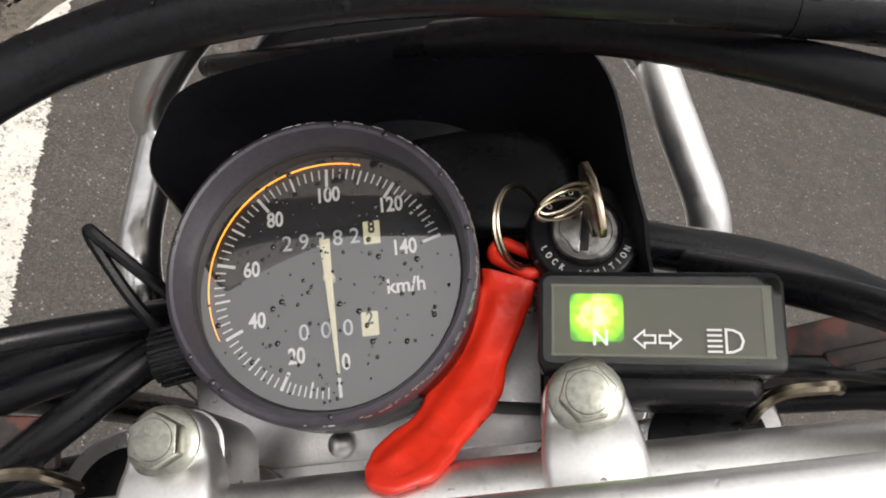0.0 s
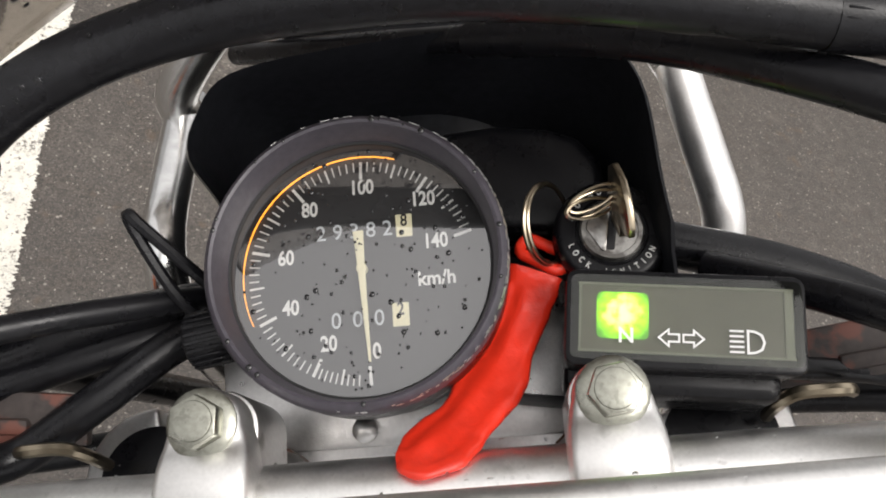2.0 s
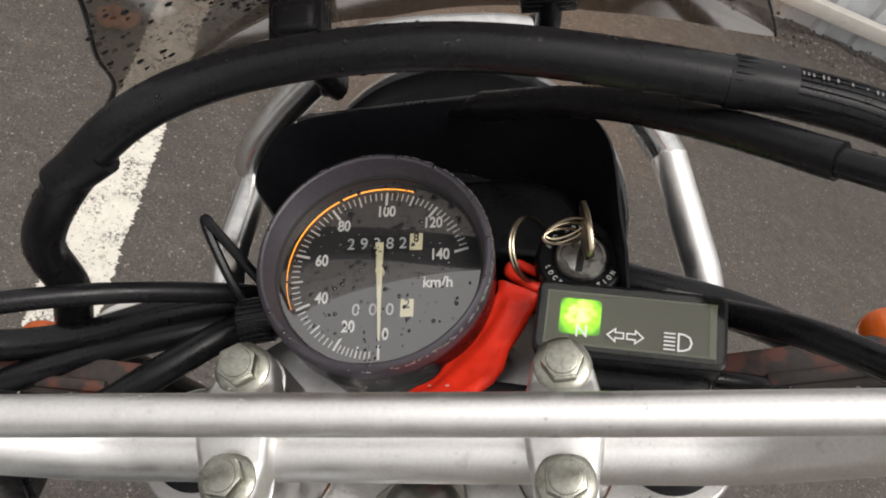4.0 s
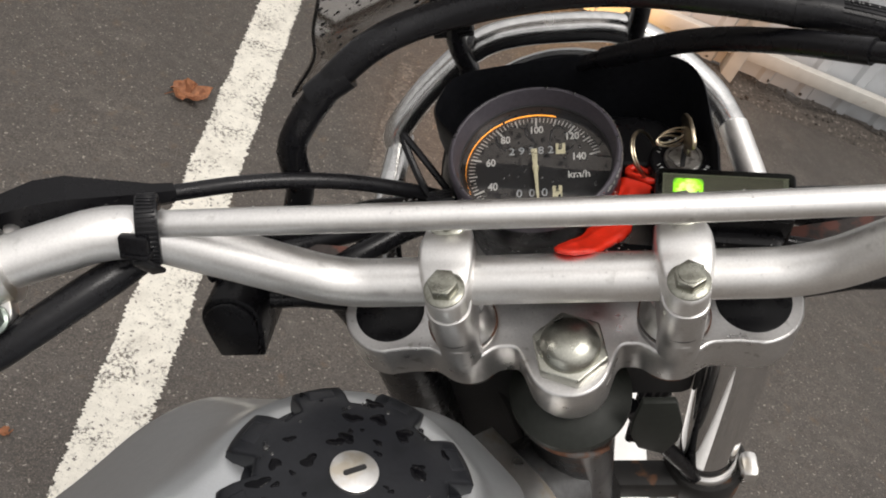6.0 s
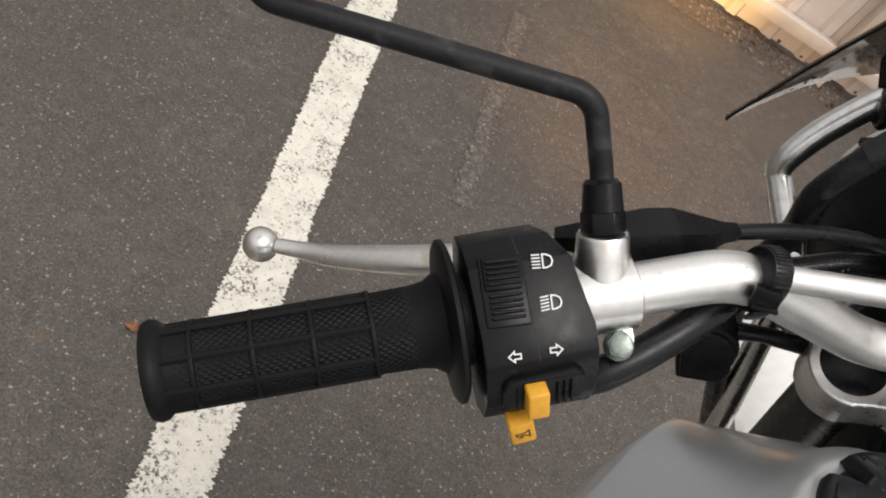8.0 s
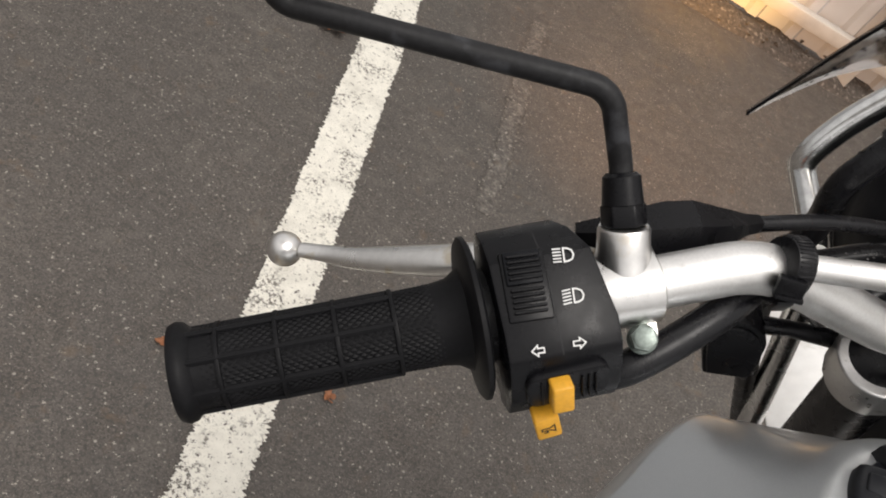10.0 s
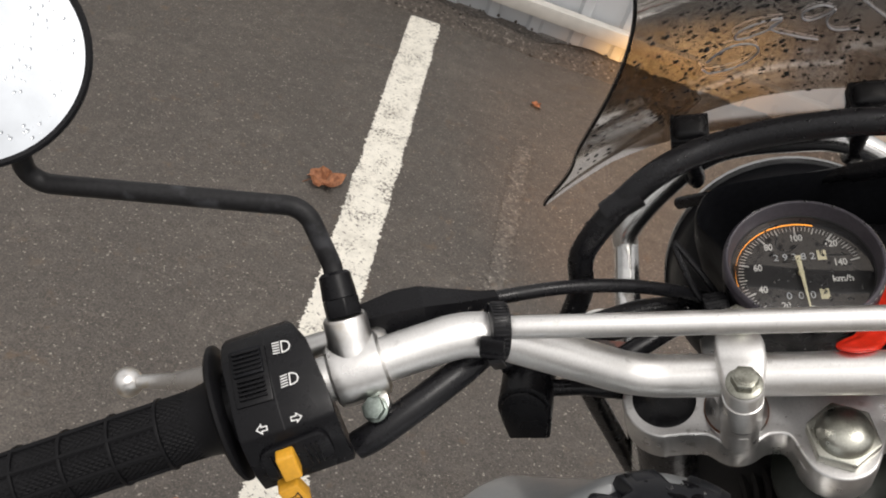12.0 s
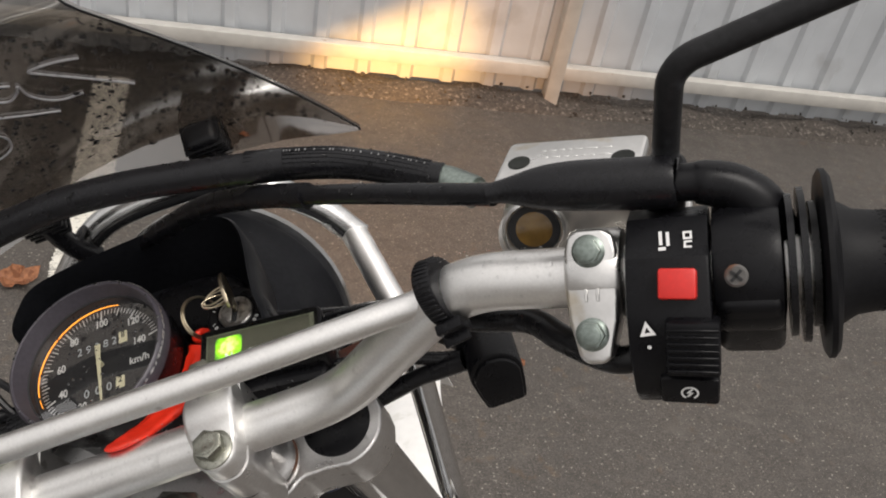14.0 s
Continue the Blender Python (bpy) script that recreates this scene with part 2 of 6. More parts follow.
def tube(pts, r, seg=16, flat=1.0):
    """A round bar swept along pts; r is one radius or one for each point, or a fourth value of the points."""
    bm = bmesh.new()
    P = [Vector(q[:3]) for q in pts]
    R = [q[3] for q in pts] if len(pts[0]) > 3 else (list(r) if isinstance(r, (list, tuple)) else [r] * len(P))
    t = [(P[min(i + 1, len(P) - 1)] - P[max(i - 1, 0)]).normalized() for i in range(len(P))]
    up = Vector((0, 0, 1)) if abs(t[0].z) < 0.9 else Vector((1, 0, 0))
    rings = []
    for p, d, rad in zip(P, t, R):
        up = (up - d * up.dot(d)).normalized()
        side = d.cross(up)
        rings.append([bm.verts.new(p + (side * math.cos(2 * math.pi * k / seg) + up * math.sin(2 * math.pi * k / seg) * flat) * rad) for k in range(seg)])
    for a, b in zip(rings, rings[1:]):
        for k in range(seg):
            bm.faces.new((a[k], a[(k + 1) % seg], b[(k + 1) % seg], b[k]))
    bm.faces.new(rings[0][::-1])
    bm.faces.new(rings[-1])
    return bm


def lathe(profile, m, seg=32, close=True):
    """A turned shape: pairs of radius and height about the z axis of m."""
    bm = bmesh.new()
    rings = []
    for r, h in profile:
        if r < 1e-6:
            rings.append([bm.verts.new(m @ Vector((0, 0, h)))])
        else:
            rings.append([bm.verts.new(m @ Vector((r * math.cos(2 * math.pi * k / seg), r * math.sin(2 * math.pi * k / seg), h))) for k in range(seg)])
    for a, b in zip(rings, rings[1:]):
        for k in range(seg):
            j = (k + 1) % seg
            q = [a[k % len(a)], a[j % len(a)], b[j % len(b)], b[k % len(b)]]
            q = [v for i, v in enumerate(q) if v not in q[:i]]
            if len(q) > 2:
                bm.faces.new(q)
    if close:
        for ring, turned in ((rings[0], True), (rings[-1], False)):
            if len(ring) > 2:
                bm.faces.new(ring[::-1] if turned else ring)
    bmesh.ops.recalc_face_normals(bm, faces=bm.faces)
    return bm


def prism(outline, z0, z1, m=Matrix(), bevel=0.0, segs=2):
    """An outline in the xy plane of m, raised from z0 to z1, with rounded edges."""
    bm = bmesh.new()
    lo = [bm.verts.new(m @ Vector((x, y, z0))) for x, y in outline]
    hi = [bm.verts.new(m @ Vector((x, y, z1))) for x, y in outline]
    bm.faces.new(lo[::-1])
    bm.faces.new(hi)
    for i in range(len(lo)):
        j = (i + 1) % len(lo)
        bm.faces.new((lo[i], lo[j], hi[j], hi[i]))
    bmesh.ops.recalc_face_normals(bm, faces=bm.faces)
    if bevel:
        sharp = [e for e in bm.edges if len(e.link_faces) == 2 and e.calc_face_angle() > radians(32)]
        bmesh.ops.bevel(bm, geom=sharp, offset=bevel, segments=segs, affect="EDGES", profile=0.5, clamp_overlap=True)
    return bm


def block(size, m, bevel=1.0, segs=2):
    x, y, z = (s / 2 for s in size)
    return prism([(-x, -y), (x, -y), (x, y), (-x, y)], -z, z, m, bevel, segs)


def rounded(w, h, r, n=5):
    """The outline of a rectangle with round corners."""
    out = []
    for cx, cy, a in ((w / 2 - r, h / 2 - r, 0), (r - w / 2, h / 2 - r, 90), (r - w / 2, r - h / 2, 180), (w / 2 - r, r - h / 2, 270)):
        out += [(cx + r * math.cos(radians(a + 90 * k / n)), cy + r * math.sin(radians(a + 90 * k / n))) for k in range(n + 1)]
    return out


def disc(r, n=32):
    return [(r * math.cos(2 * math.pi * k / n), r * math.sin(2 * math.pi * k / n)) for k in range(n)]


def letters(text, size, m, depth=0.12, wide=1.0, weight=0.02):
    """Raised print in the built-in font, centred on m."""
    c = bpy.data.curves.new("print", "FONT")
    c.body, c.size, c.extrude, c.align_x, c.align_y = text, size, depth, "CENTER", "CENTER"
    c.offset = weight * size
    ob = bpy.data.objects.new("print", c)
    me = bpy.data.meshes.new_from_object(ob)
    bm = bmesh.new()
    bm.from_mesh(me)
    bm.transform(m @ Matrix.Diagonal((wide, 1, 1, 1)))
    bpy.data.objects.remove(ob)
    bpy.data.curves.remove(c)
    bpy.data.meshes.remove(me)
    return bm


def part(name, bm, mat, parent=None, label="", angle=38, scale=0.001):
    """Links one bmesh, or several joined, as one mesh object under a thing or a part."""
    me = bpy.data.meshes.new(name)
    if isinstance(bm, (list, tuple)):
        whole = bmesh.new()
        for b in bm:
            b.to_mesh(me)
            whole.from_mesh(me)
            b.free()
        bm = whole
    bm.transform(Matrix.Scale(scale, 4))
    bm.to_mesh(me)
    bm.free()
    me.materials.append(mat)
    me.polygons.foreach_set("use_smooth", [True] * len(me.polygons))
    me.set_sharp_from_angle(angle=radians(angle))
    ob = new(name, me)
    ob.parent = parent
    if label:
        ob["label"] = label
    return ob


def thing(name, label, category, m=BIKE, group="", kind=""):
    ob = new(name)
    ob.empty_display_size = 0.02
    ob.matrix_world = m
    return tagged(ob, label, category, group, kind)


def hex_bolt(m, flats=12.0, height=6.0, flange=8.2, dish=True):
    """A hexagon head with a washer flange and a shallow dished top."""
    r = flats / 2 / math.cos(radians(30))
    head = prism([(r * math.cos(radians(60 * k + 30)), r * math.sin(radians(60 * k + 30))) for k in range(6)], 1.4, height, m, 0.5, 2)
    out = [head, lathe([(flange, 0), (flange, 0.9), (flange - 0.8, 1.5), (r * 0.8, 2.0)], m, 24)]
    if dish:
        out.append(lathe([(flats * 0.44, height - 0.2), (flats * 0.42, height + 0.35), (flats * 0.36, height + 0.55), (0, height + 0.65)], m, 24))
    return out


def drops(name, spots, mat, label):
    """Many low water drops: rows of place, normal and radius in millimetres, as one object."""
    bm = bmesh.new()
    for p, nrm, r in spots:
        m = axes_at(p, nrm, (0.3, 1, 0.2))
        e = random.uniform(0.75, 1.0)
        rings = [[bm.verts.new(m @ Vector((math.cos(k * math.pi / 3.5) * r * q, math.sin(k * math.pi / 3.5) * r * q * e, r * h))) for k in range(7)] for q, h in ((1, 0), (0.8, 0.3))]
        top = bm.verts.new(m @ Vector((0, 0, r * 0.45)))
        for k in range(7):
            j = (k + 1) % 7
            bm.faces.new((rings[0][k], rings[0][j], rings[1][j], rings[1][k]))
            bm.faces.new((rings[1][k], rings[1][j], top))
    ob = part(name, bm, mat, None, "", 80)
    ob.matrix_world = BIKE
    return tagged(ob, label, "water drops", kind="stuff")

# ---- setting ----
def asphalt(name, paint=0.0, paint_edge=(0.5, 0.6), paint_scale=60.0, paint_color=(0.74, 0.71, 0.63)):
    """Worn wet asphalt with pale and dark aggregate; paint: how far a worn coat of road paint covers it."""
    m = bpy.data.materials.new(name)
    m.use_nodes = True
    n, l = m.node_tree.nodes, m.node_tree.links
    b = n["Principled BSDF"]
    co = n.new("ShaderNodeTexCoord").outputs["Object"]

    def noise_at(scale, detail=5.0, rough=0.55):
        t = n.new("ShaderNodeTexNoise")
        t.inputs["Scale"].default_value, t.inputs["Detail"].default_value, t.inputs["Roughness"].default_value = scale, detail, rough
        l.new(co, t.inputs["Vector"])
        return t.outputs["Fac"]

    def cells(scale, out):
        t = n.new("ShaderNodeTexVoronoi")
        t.inputs["Scale"].default_value = scale
        l.new(co, t.inputs["Vector"])
        return t.outputs[out]

    def ramp(fac, lo, hi, a, c):
        r = n.new("ShaderNodeMapRange")
        for k, v in zip(("From Min", "From Max", "To Min", "To Max"), (lo, hi, a, c)):
            r.inputs[k].default_value = v
        l.new(fac, r.inputs["Value"])
        return r.outputs[0]

    def mix(fac, a, c):
        x = n.new("ShaderNodeMix")
        x.data_type = "RGBA"
        for sock, v in ((x.inputs[0], fac), (x.inputs[6], a), (x.inputs[7], c)):
            if isinstance(v, tuple):
                sock.default_value = v
            else:
                l.new(v, sock)
        return x.outputs[2]

    def times(a, c):
        x = n.new("ShaderNodeMath")
        x.operation = "MULTIPLY"
        l.new(a, x.inputs[0])
        l.new(c, x.inputs[1])
        return x.outputs[0]

    base = mix(ramp(noise_at(3.0), 0.35, 0.65, 0, 1), (0.078, 0.067, 0.058, 1), (0.105, 0.09, 0.077, 1))
    base = mix(ramp(noise_at(160.0, 3.0), 0.42, 0.6, 0, 0.8), base, (0.04, 0.036, 0.033, 1))
    base = mix(ramp(noise_at(330.0, 2.0), 0.55, 0.63, 0, 0.55), base, (0.2, 0.172, 0.145, 1))
    base = mix(ramp(noise_at(270.0, 2.0), 0.33, 0.4, 0.6, 0), base, (0.022, 0.021, 0.02, 1))
    base = mix(times(ramp(noise_at(120.0, 1.0), 0.66, 0.7, 0, 0.9), ramp(noise_at(430.0, 1.0), 0.45, 0.55, 0, 1)), base, (0.42, 0.38, 0.33, 1))
    sep = n.new("ShaderNodeSeparateColor")
    l.new(cells(95.0, "Color"), sep.inputs[0])
    pale = times(ramp(cells(95.0, "Distance"), 0.12, 0.3, 0.8, 0), ramp(sep.outputs[0], 0.94, 0.95, 0, 1))
    base = mix(pale, base, (0.36, 0.33, 0.29, 1))
    base = mix(ramp(noise_at(45.0, 5.0), 0.45, 0.62, 0, 0.45), base, (0.05, 0.044, 0.039, 1))
    base = mix(ramp(noise_at(11.0, 6.0, 0.65), 0.56, 0.7, 0, 0.35), base, (0.15, 0.132, 0.113, 1))
    warm = times(ramp(noise_at(26.0, 4.0), 0.58, 0.7, 0, 0.5), ramp(noise_at(5.0), 0.45, 0.6, 0, 1))
    base = mix(warm, base, (0.13, 0.085, 0.05, 1))
    rough = ramp(noise_at(14.0), 0.35, 0.65, 0.42, 0.75)
    if paint:
        wear = ramp(noise_at(paint_scale, 8.0, 0.68), paint_edge[0], paint_edge[1], 0, paint)
        coat = mix(ramp(noise_at(40.0, 6.0), 0.4, 0.7, 0, 0.6), (*paint_color, 1), tuple(0.78 * c for c in paint_color) + (1,))
        coat = mix(ramp(noise_at(260.0, 3.0), 0.6, 0.68, 0, 0.5), coat, (0.3, 0.28, 0.25, 1))
        coat = mix(ramp(noise_at(9.0, 6.0, 0.6), 0.52, 0.68, 0, 0.4), coat, (0.42, 0.39, 0.34, 1))
        bare = base
        base = mix(wear, base, coat)
        base = mix(times(ramp(noise_at(13.0, 4.0), 0.5, 0.6, 0, 0.9), ramp(noise_at(150.0, 5.0, 0.72), 0.51, 0.57, 0, 1)), base, bare)
    l.new(base, b.inputs["Base Color"])
    l.new(rough, b.inputs["Roughness"])
    bump = n.new("ShaderNodeBump")
    bump.inputs["Strength"].default_value, bump.inputs["Distance"].default_value = 0.8, 0.0022
    l.new(noise_at(190.0, 4.0, 0.6), bump.inputs["Height"])
    l.new(bump.outputs[0], b.inputs["Normal"])
    return m


def flat_mesh(name, verts, faces, mat, label, kind="structure", category="ground"):
    me = bpy.data.meshes.new(name)
    me.from_pydata(verts, [], faces)
    me.materials.append(mat)
    return tagged(new(name, me), label, category, kind=kind)


flat_mesh("ground", [(-600, -600, 0), (600, -600, 0), (600, 600, 0), (-600, 600, 0)], [(0, 1, 2, 3)], asphalt("asphalt"), "damp worn grey-brown asphalt of a car park with pale grit")


def stripe(name, a, c, width, ragged, lift, mat, label, seed):
    """A painted stripe with crumbled edges, a hair above the road."""
    random.seed(seed)
    a, c = Vector(a), Vector(c)
    along = (c - a).normalized()
    side = Vector((along.y, -along.x))
    n = int((c - a).length / 0.002)
    verts, faces = [], []
    for i in range(n + 1):
        p = a + along * (c - a).length * i / n
        for s in (-1, 1):
            jag = ragged * (0.5 * noise.noise(Vector((p.y * 11, s * 5, seed))) + 0.6 * noise.noise(Vector((p.y * 70, s * 5, seed))) + 0.9 * noise.noise(Vector((p.y * 210, s * 9, seed))) + 0.5 * noise.noise(Vector((p.y * 410, s * 9, seed))))
            end = min(1.0, (n - i) * 0.002 / 0.02)
            q = p + side * s * (width / 2 + jag) * (0.8 + 0.2 * math.sqrt(end))
            verts.append((q.x, q.y, lift))
        if i:
            k = 2 * i
            faces.append((k - 2, k - 1, k + 1, k))
    return flat_mesh(name, verts, faces, mat, label, category="road marking")


stripe("parking_line", (-0.2, -3.0), (-0.3485, 2.5), 0.108, 0.009, 0.004, asphalt("road_paint", 1.0, (0.365, 0.42), 115.0), "worn cream-white painted parking bay line with crumbled edges", 3)
stripe("ghost_line", (0.03, 1.08), (0.062, 1.9), 0.05, 0.02, 0.0015, asphalt("faded_road_paint", 0.34, (0.46, 0.72), 60.0, (0.42, 0.38, 0.33)), "faint remains of an old painted line on the asphalt", 8)

fence_white = material("white_sheet_steel", (0.52, 0.54, 0.56), 0.42, 0.0, grain=0.06, grain_size=9, spots=(0.44, 0.45, 0.46), spot_size=5, spot_amount=0.6, rough_var=0.1)
post_white = material("painted_post", (0.52, 0.5, 0.46), 0.45, grain=0.08, grain_size=20, spots=(0.25, 0.13, 0.07), spot_size=14, spot_amount=0.69)
soil = material("damp_soil", (0.06, 0.05, 0.042), 0.9, grain=0.4, grain_size=80, bump=0.004, bump_size=90, spots=(0.16, 0.14, 0.12), spot_size=70, spot_amount=0.58)
stone_mat = material("rubble", (0.1, 0.088, 0.076), 0.85, grain=0.35, grain_size=120, random_tone=0.3)

# the fence runs along x, turned by a few degrees; its posts stand on the car park side
FENCE = pose(0, 2.56, 0, 0, 0, -3.83)
fence = thing("fence", "white corrugated sheet-steel fence with rusty-edged posts and a low rail", "fence", FENCE, kind="structure")
POSTS = (-5.09, -3.0, -0.91, 1.18, 3.27, 5.36, 7.45)
PITCH = 0.155
for left, right in zip(POSTS, POSTS[1:]):
    bm = bmesh.new()
    cols, x = [], left + 0.03
    while x < right - 0.005:
        for dx, y in ((0, 0.075), (0.095, 0.075), (0.108, 0.058), (0.142, 0.058)):
            if x + dx < right - 0.005:
                cols.append((x + dx, y))
        x += PITCH
    cols.append((right + 0.025, 0.075))
    rows = [[bm.verts.new((a, b + d, z)) for a, b in cols] for d, z in ((0, 0.035), (0, 1.85), (0.004, 1.85), (0.004, 0.035))]
    for r, s in zip(rows, rows[1:]):
        for i in range(len(cols) - 1):
            bm.faces.new((r[i], r[i + 1], s[i + 1], s[i]))
    part("panel", bm, fence_white, fence, scale=1.0, angle=15)
    for z in (0.135, 1.7):
        part("rail", block((right - left - 0.052, 0.045, 0.05), Matrix.Translation(((left + right) / 2, 0.03, z)), 0.004), post_white, fence, scale=1.0)
for x in POSTS:
    part("post", block((0.052, 0.06, 1.95), Matrix.Translation((x, 0.02, 0.955)), 0.004), post_white, fence, scale=1.0)

# rubble and soil along the foot of the fence
random.seed(11)
bm = bmesh.new()
n = 260
grid = []
for i in range(n + 1):
    x = -5.0 + 12.4 * i / n
    row = []
    for j in range(7):
        y = -0.075 + 0.03 * j + 0.018 * noise.noise(Vector((x * 7, j, 1)))
        h = 0.055 * math.sin(math.pi * min(1, j / 5.0) * 0.75) * (0.55 + 0.6 * noise.noise(Vector((x * 5, y * 9, 2)))) + 0.012 * noise.noise(Vector((x * 40, y * 40, 4)))
        row.append(bm.verts.new((x, y, max(h, -0.01) if j else -0.01)))
    grid.append(row)
for a, b in zip(grid, grid[1:]):
    for j in range(6):
        bm.faces.new((a[j], b[j], b[j + 1], a[j + 1]))
ob = part("soil_bank", bm, soil, None, scale=1.0, angle=70)
ob.matrix_world = FENCE
tagged(ob, "low bank of damp soil along the foot of the fence", "soil", kind="stuff")
bm = bmesh.new()
for i in range(900):
    x, y, r = random.uniform(-4.5, 6), random.gauss(0.005, 0.03), random.uniform(0.003, 0.009)
    y = max(-0.12, min(0.05, y))
    m = pose(x, y, max(0.0, 0.03 * (y + 0.08) / 0.08) + 0.3 * r, *(random.uniform(0, 360) for _ in range(3)))
    got = bmesh.ops.create_icosphere(bm, subdivisions=1, radius=r, matrix=m @ Matrix.Diagonal((1, random.uniform(0.6, 1), random.uniform(0.4, 0.8), 1)))
    for v in got["verts"]:
        v.co += Vector([random.uniform(-0.2, 0.2) * r for _ in range(3)])
ob = part("rubble", bm, stone_mat, None, scale=1.0, angle=20)
ob.matrix_world = FENCE
tagged(ob, "small grey-brown stones scattered along the fence", "rubble", kind="stuff")

leaf_mat = material("dry_leaf", (0.27, 0.11, 0.05), 0.7, grain=0.35, grain_size=90, bump=0.001, bump_size=150, spots=(0.16, 0.055, 0.02), spot_size=60, spot_amount=0.52)


def dry_leaf(x, y, size, turn, label, lobes=5, seed=1):
    """A curled maple-like leaf with pointed lobes and a stalk."""
    random.seed(seed)
    bm = bmesh.new()
    ring = []
    n = 40
    for k in range(n):
        a = 2 * math.pi * k / n
        lobe = abs(math.cos(a * lobes / 2)) ** 1.6
        r = size * (0.28 + 0.34 * lobe * (0.75 + 0.25 * math.cos(a))) * random.uniform(0.86, 1.1)
        ring.append((r * math.cos(a), r * math.sin(a)))
    levels = []
    for q in (1.0, 0.66, 0.33):
        levels.append([bm.verts.new((q * u, q * v, 0.004 + size * (0.24 * q * q * abs(math.sin(2 * math.atan2(v, u) + seed)) + random.uniform(0, 0.04)))) for u, v in ring])
    mid = bm.verts.new((0, 0, 0.005))
    for a, b in zip(levels, levels[1:]):
        for k in range(n):
            j = (k + 1) % n
            bm.faces.new((a[k], a[j], b[j], b[k]))
    for k in range(n):
        bm.faces.new((levels[-1][k], levels[-1][(k + 1) % n], mid))
    leaf = thing("dry_leaf", label, "leaf", pose(x, y, 0, 0, 0, turn), group="fallen leaves")
    blade = part("blade", bm, leaf_mat, leaf, scale=1.0, angle=60)
    part("stalk", tube(spline([(0, 0, 0.005), (-size * 0.3, 0.004, 0.008), (-size * 0.55, -0.004, 0.004)], 4), 0.0012, 6), leaf_mat, leaf, scale=1.0)
    return leaf


dry_leaf(-0.441, 1.434, 0.095, 20, "curled orange-brown dry leaf lying on the asphalt beside the line", 5, 1)
dry_leaf(-0.162, 0.5, 0.024, 120, "small orange-brown dry leaf on the asphalt", 3, 2)
dry_leaf(0.71, 1.145, 0.05, 70, "flat brown dry leaf on the asphalt", 5, 3)
dry_leaf(-0.445, 0.47, 0.022, 200, "small orange-brown dry leaf on the asphalt", 3, 4)
dry_leaf(0.079, 2.159, 0.04, 300, "small brown dry leaf near the fence", 3, 5)
dry_leaf(-1.06, 2.535, 0.06, 150, "pale dry leaf lying near the fence", 3, 6)

# ---- motorcycle ----
bike = thing("motorcycle", "wet silver trail motorcycle with its handlebar turned to full lock", "motorcycle")
V = Vector


def bar_dir(s):
    """The way of the outer bar on side s (-1 rider's left hand, 1 right hand), outward."""
    return V((s * 0.923, -0.378, 0.075)).normalized()


def on_bar(s, d):
    """A point on the outer bar, d millimetres out from its bend."""
    return (V((-174, -9.3, 59.3)) if s < 0 else V((170, -7, 58))) + bar_dir(s) * d


def bar_frame(s, d):
    """x outward along the bar, y ahead, z up."""
    x = bar_dir(s)
    y = (V((0, 1, 0)) - x * x.y).normalized()
    z = V((0, 0, 1))
    z = (z - x * z.dot(x) - y * z.dot(y)).normalized()
    m = Matrix((x, y, z)).transposed().to_4x4()
    m.translation = on_bar(s, d)
    return m


def across(m):
    """m turned so that its z runs along m's x (outward along the bar), x along its y and y along its z."""
    return m @ Matrix(((0, 0, 1, 0), (1, 0, 0, 0), (0, 1, 0, 0), (0, 0, 0, 1)))


# handlebar and brace
part("handlebar", tube(fillet([on_bar(-1, 240), (-175, -10.6, 61.5), (-101, -3.6, -2), (105, -3.4, -6), (175, -9.5, 58), on_bar(1, 240)], 48, 10), 11.1, 24), bar_alu, bike, "satin aluminium handlebar tube with wet streaks")
part("handlebar_brace", tube(spline([(-173, -10.8, 61, 4.6), (-161, -11, 62, 5.2), (-150, -11, 62, 5.6), (-60, -9.6, 57.3, 5.7), (60, -8.9, 53.5, 5.7), (150, -8, 51.9, 5.6), (161, -8.1, 52, 5.2), (173, -8.3, 52.3, 4.6)], 4), 6.3, 20), bar_alu, bike, "thin satin aluminium cross brace")

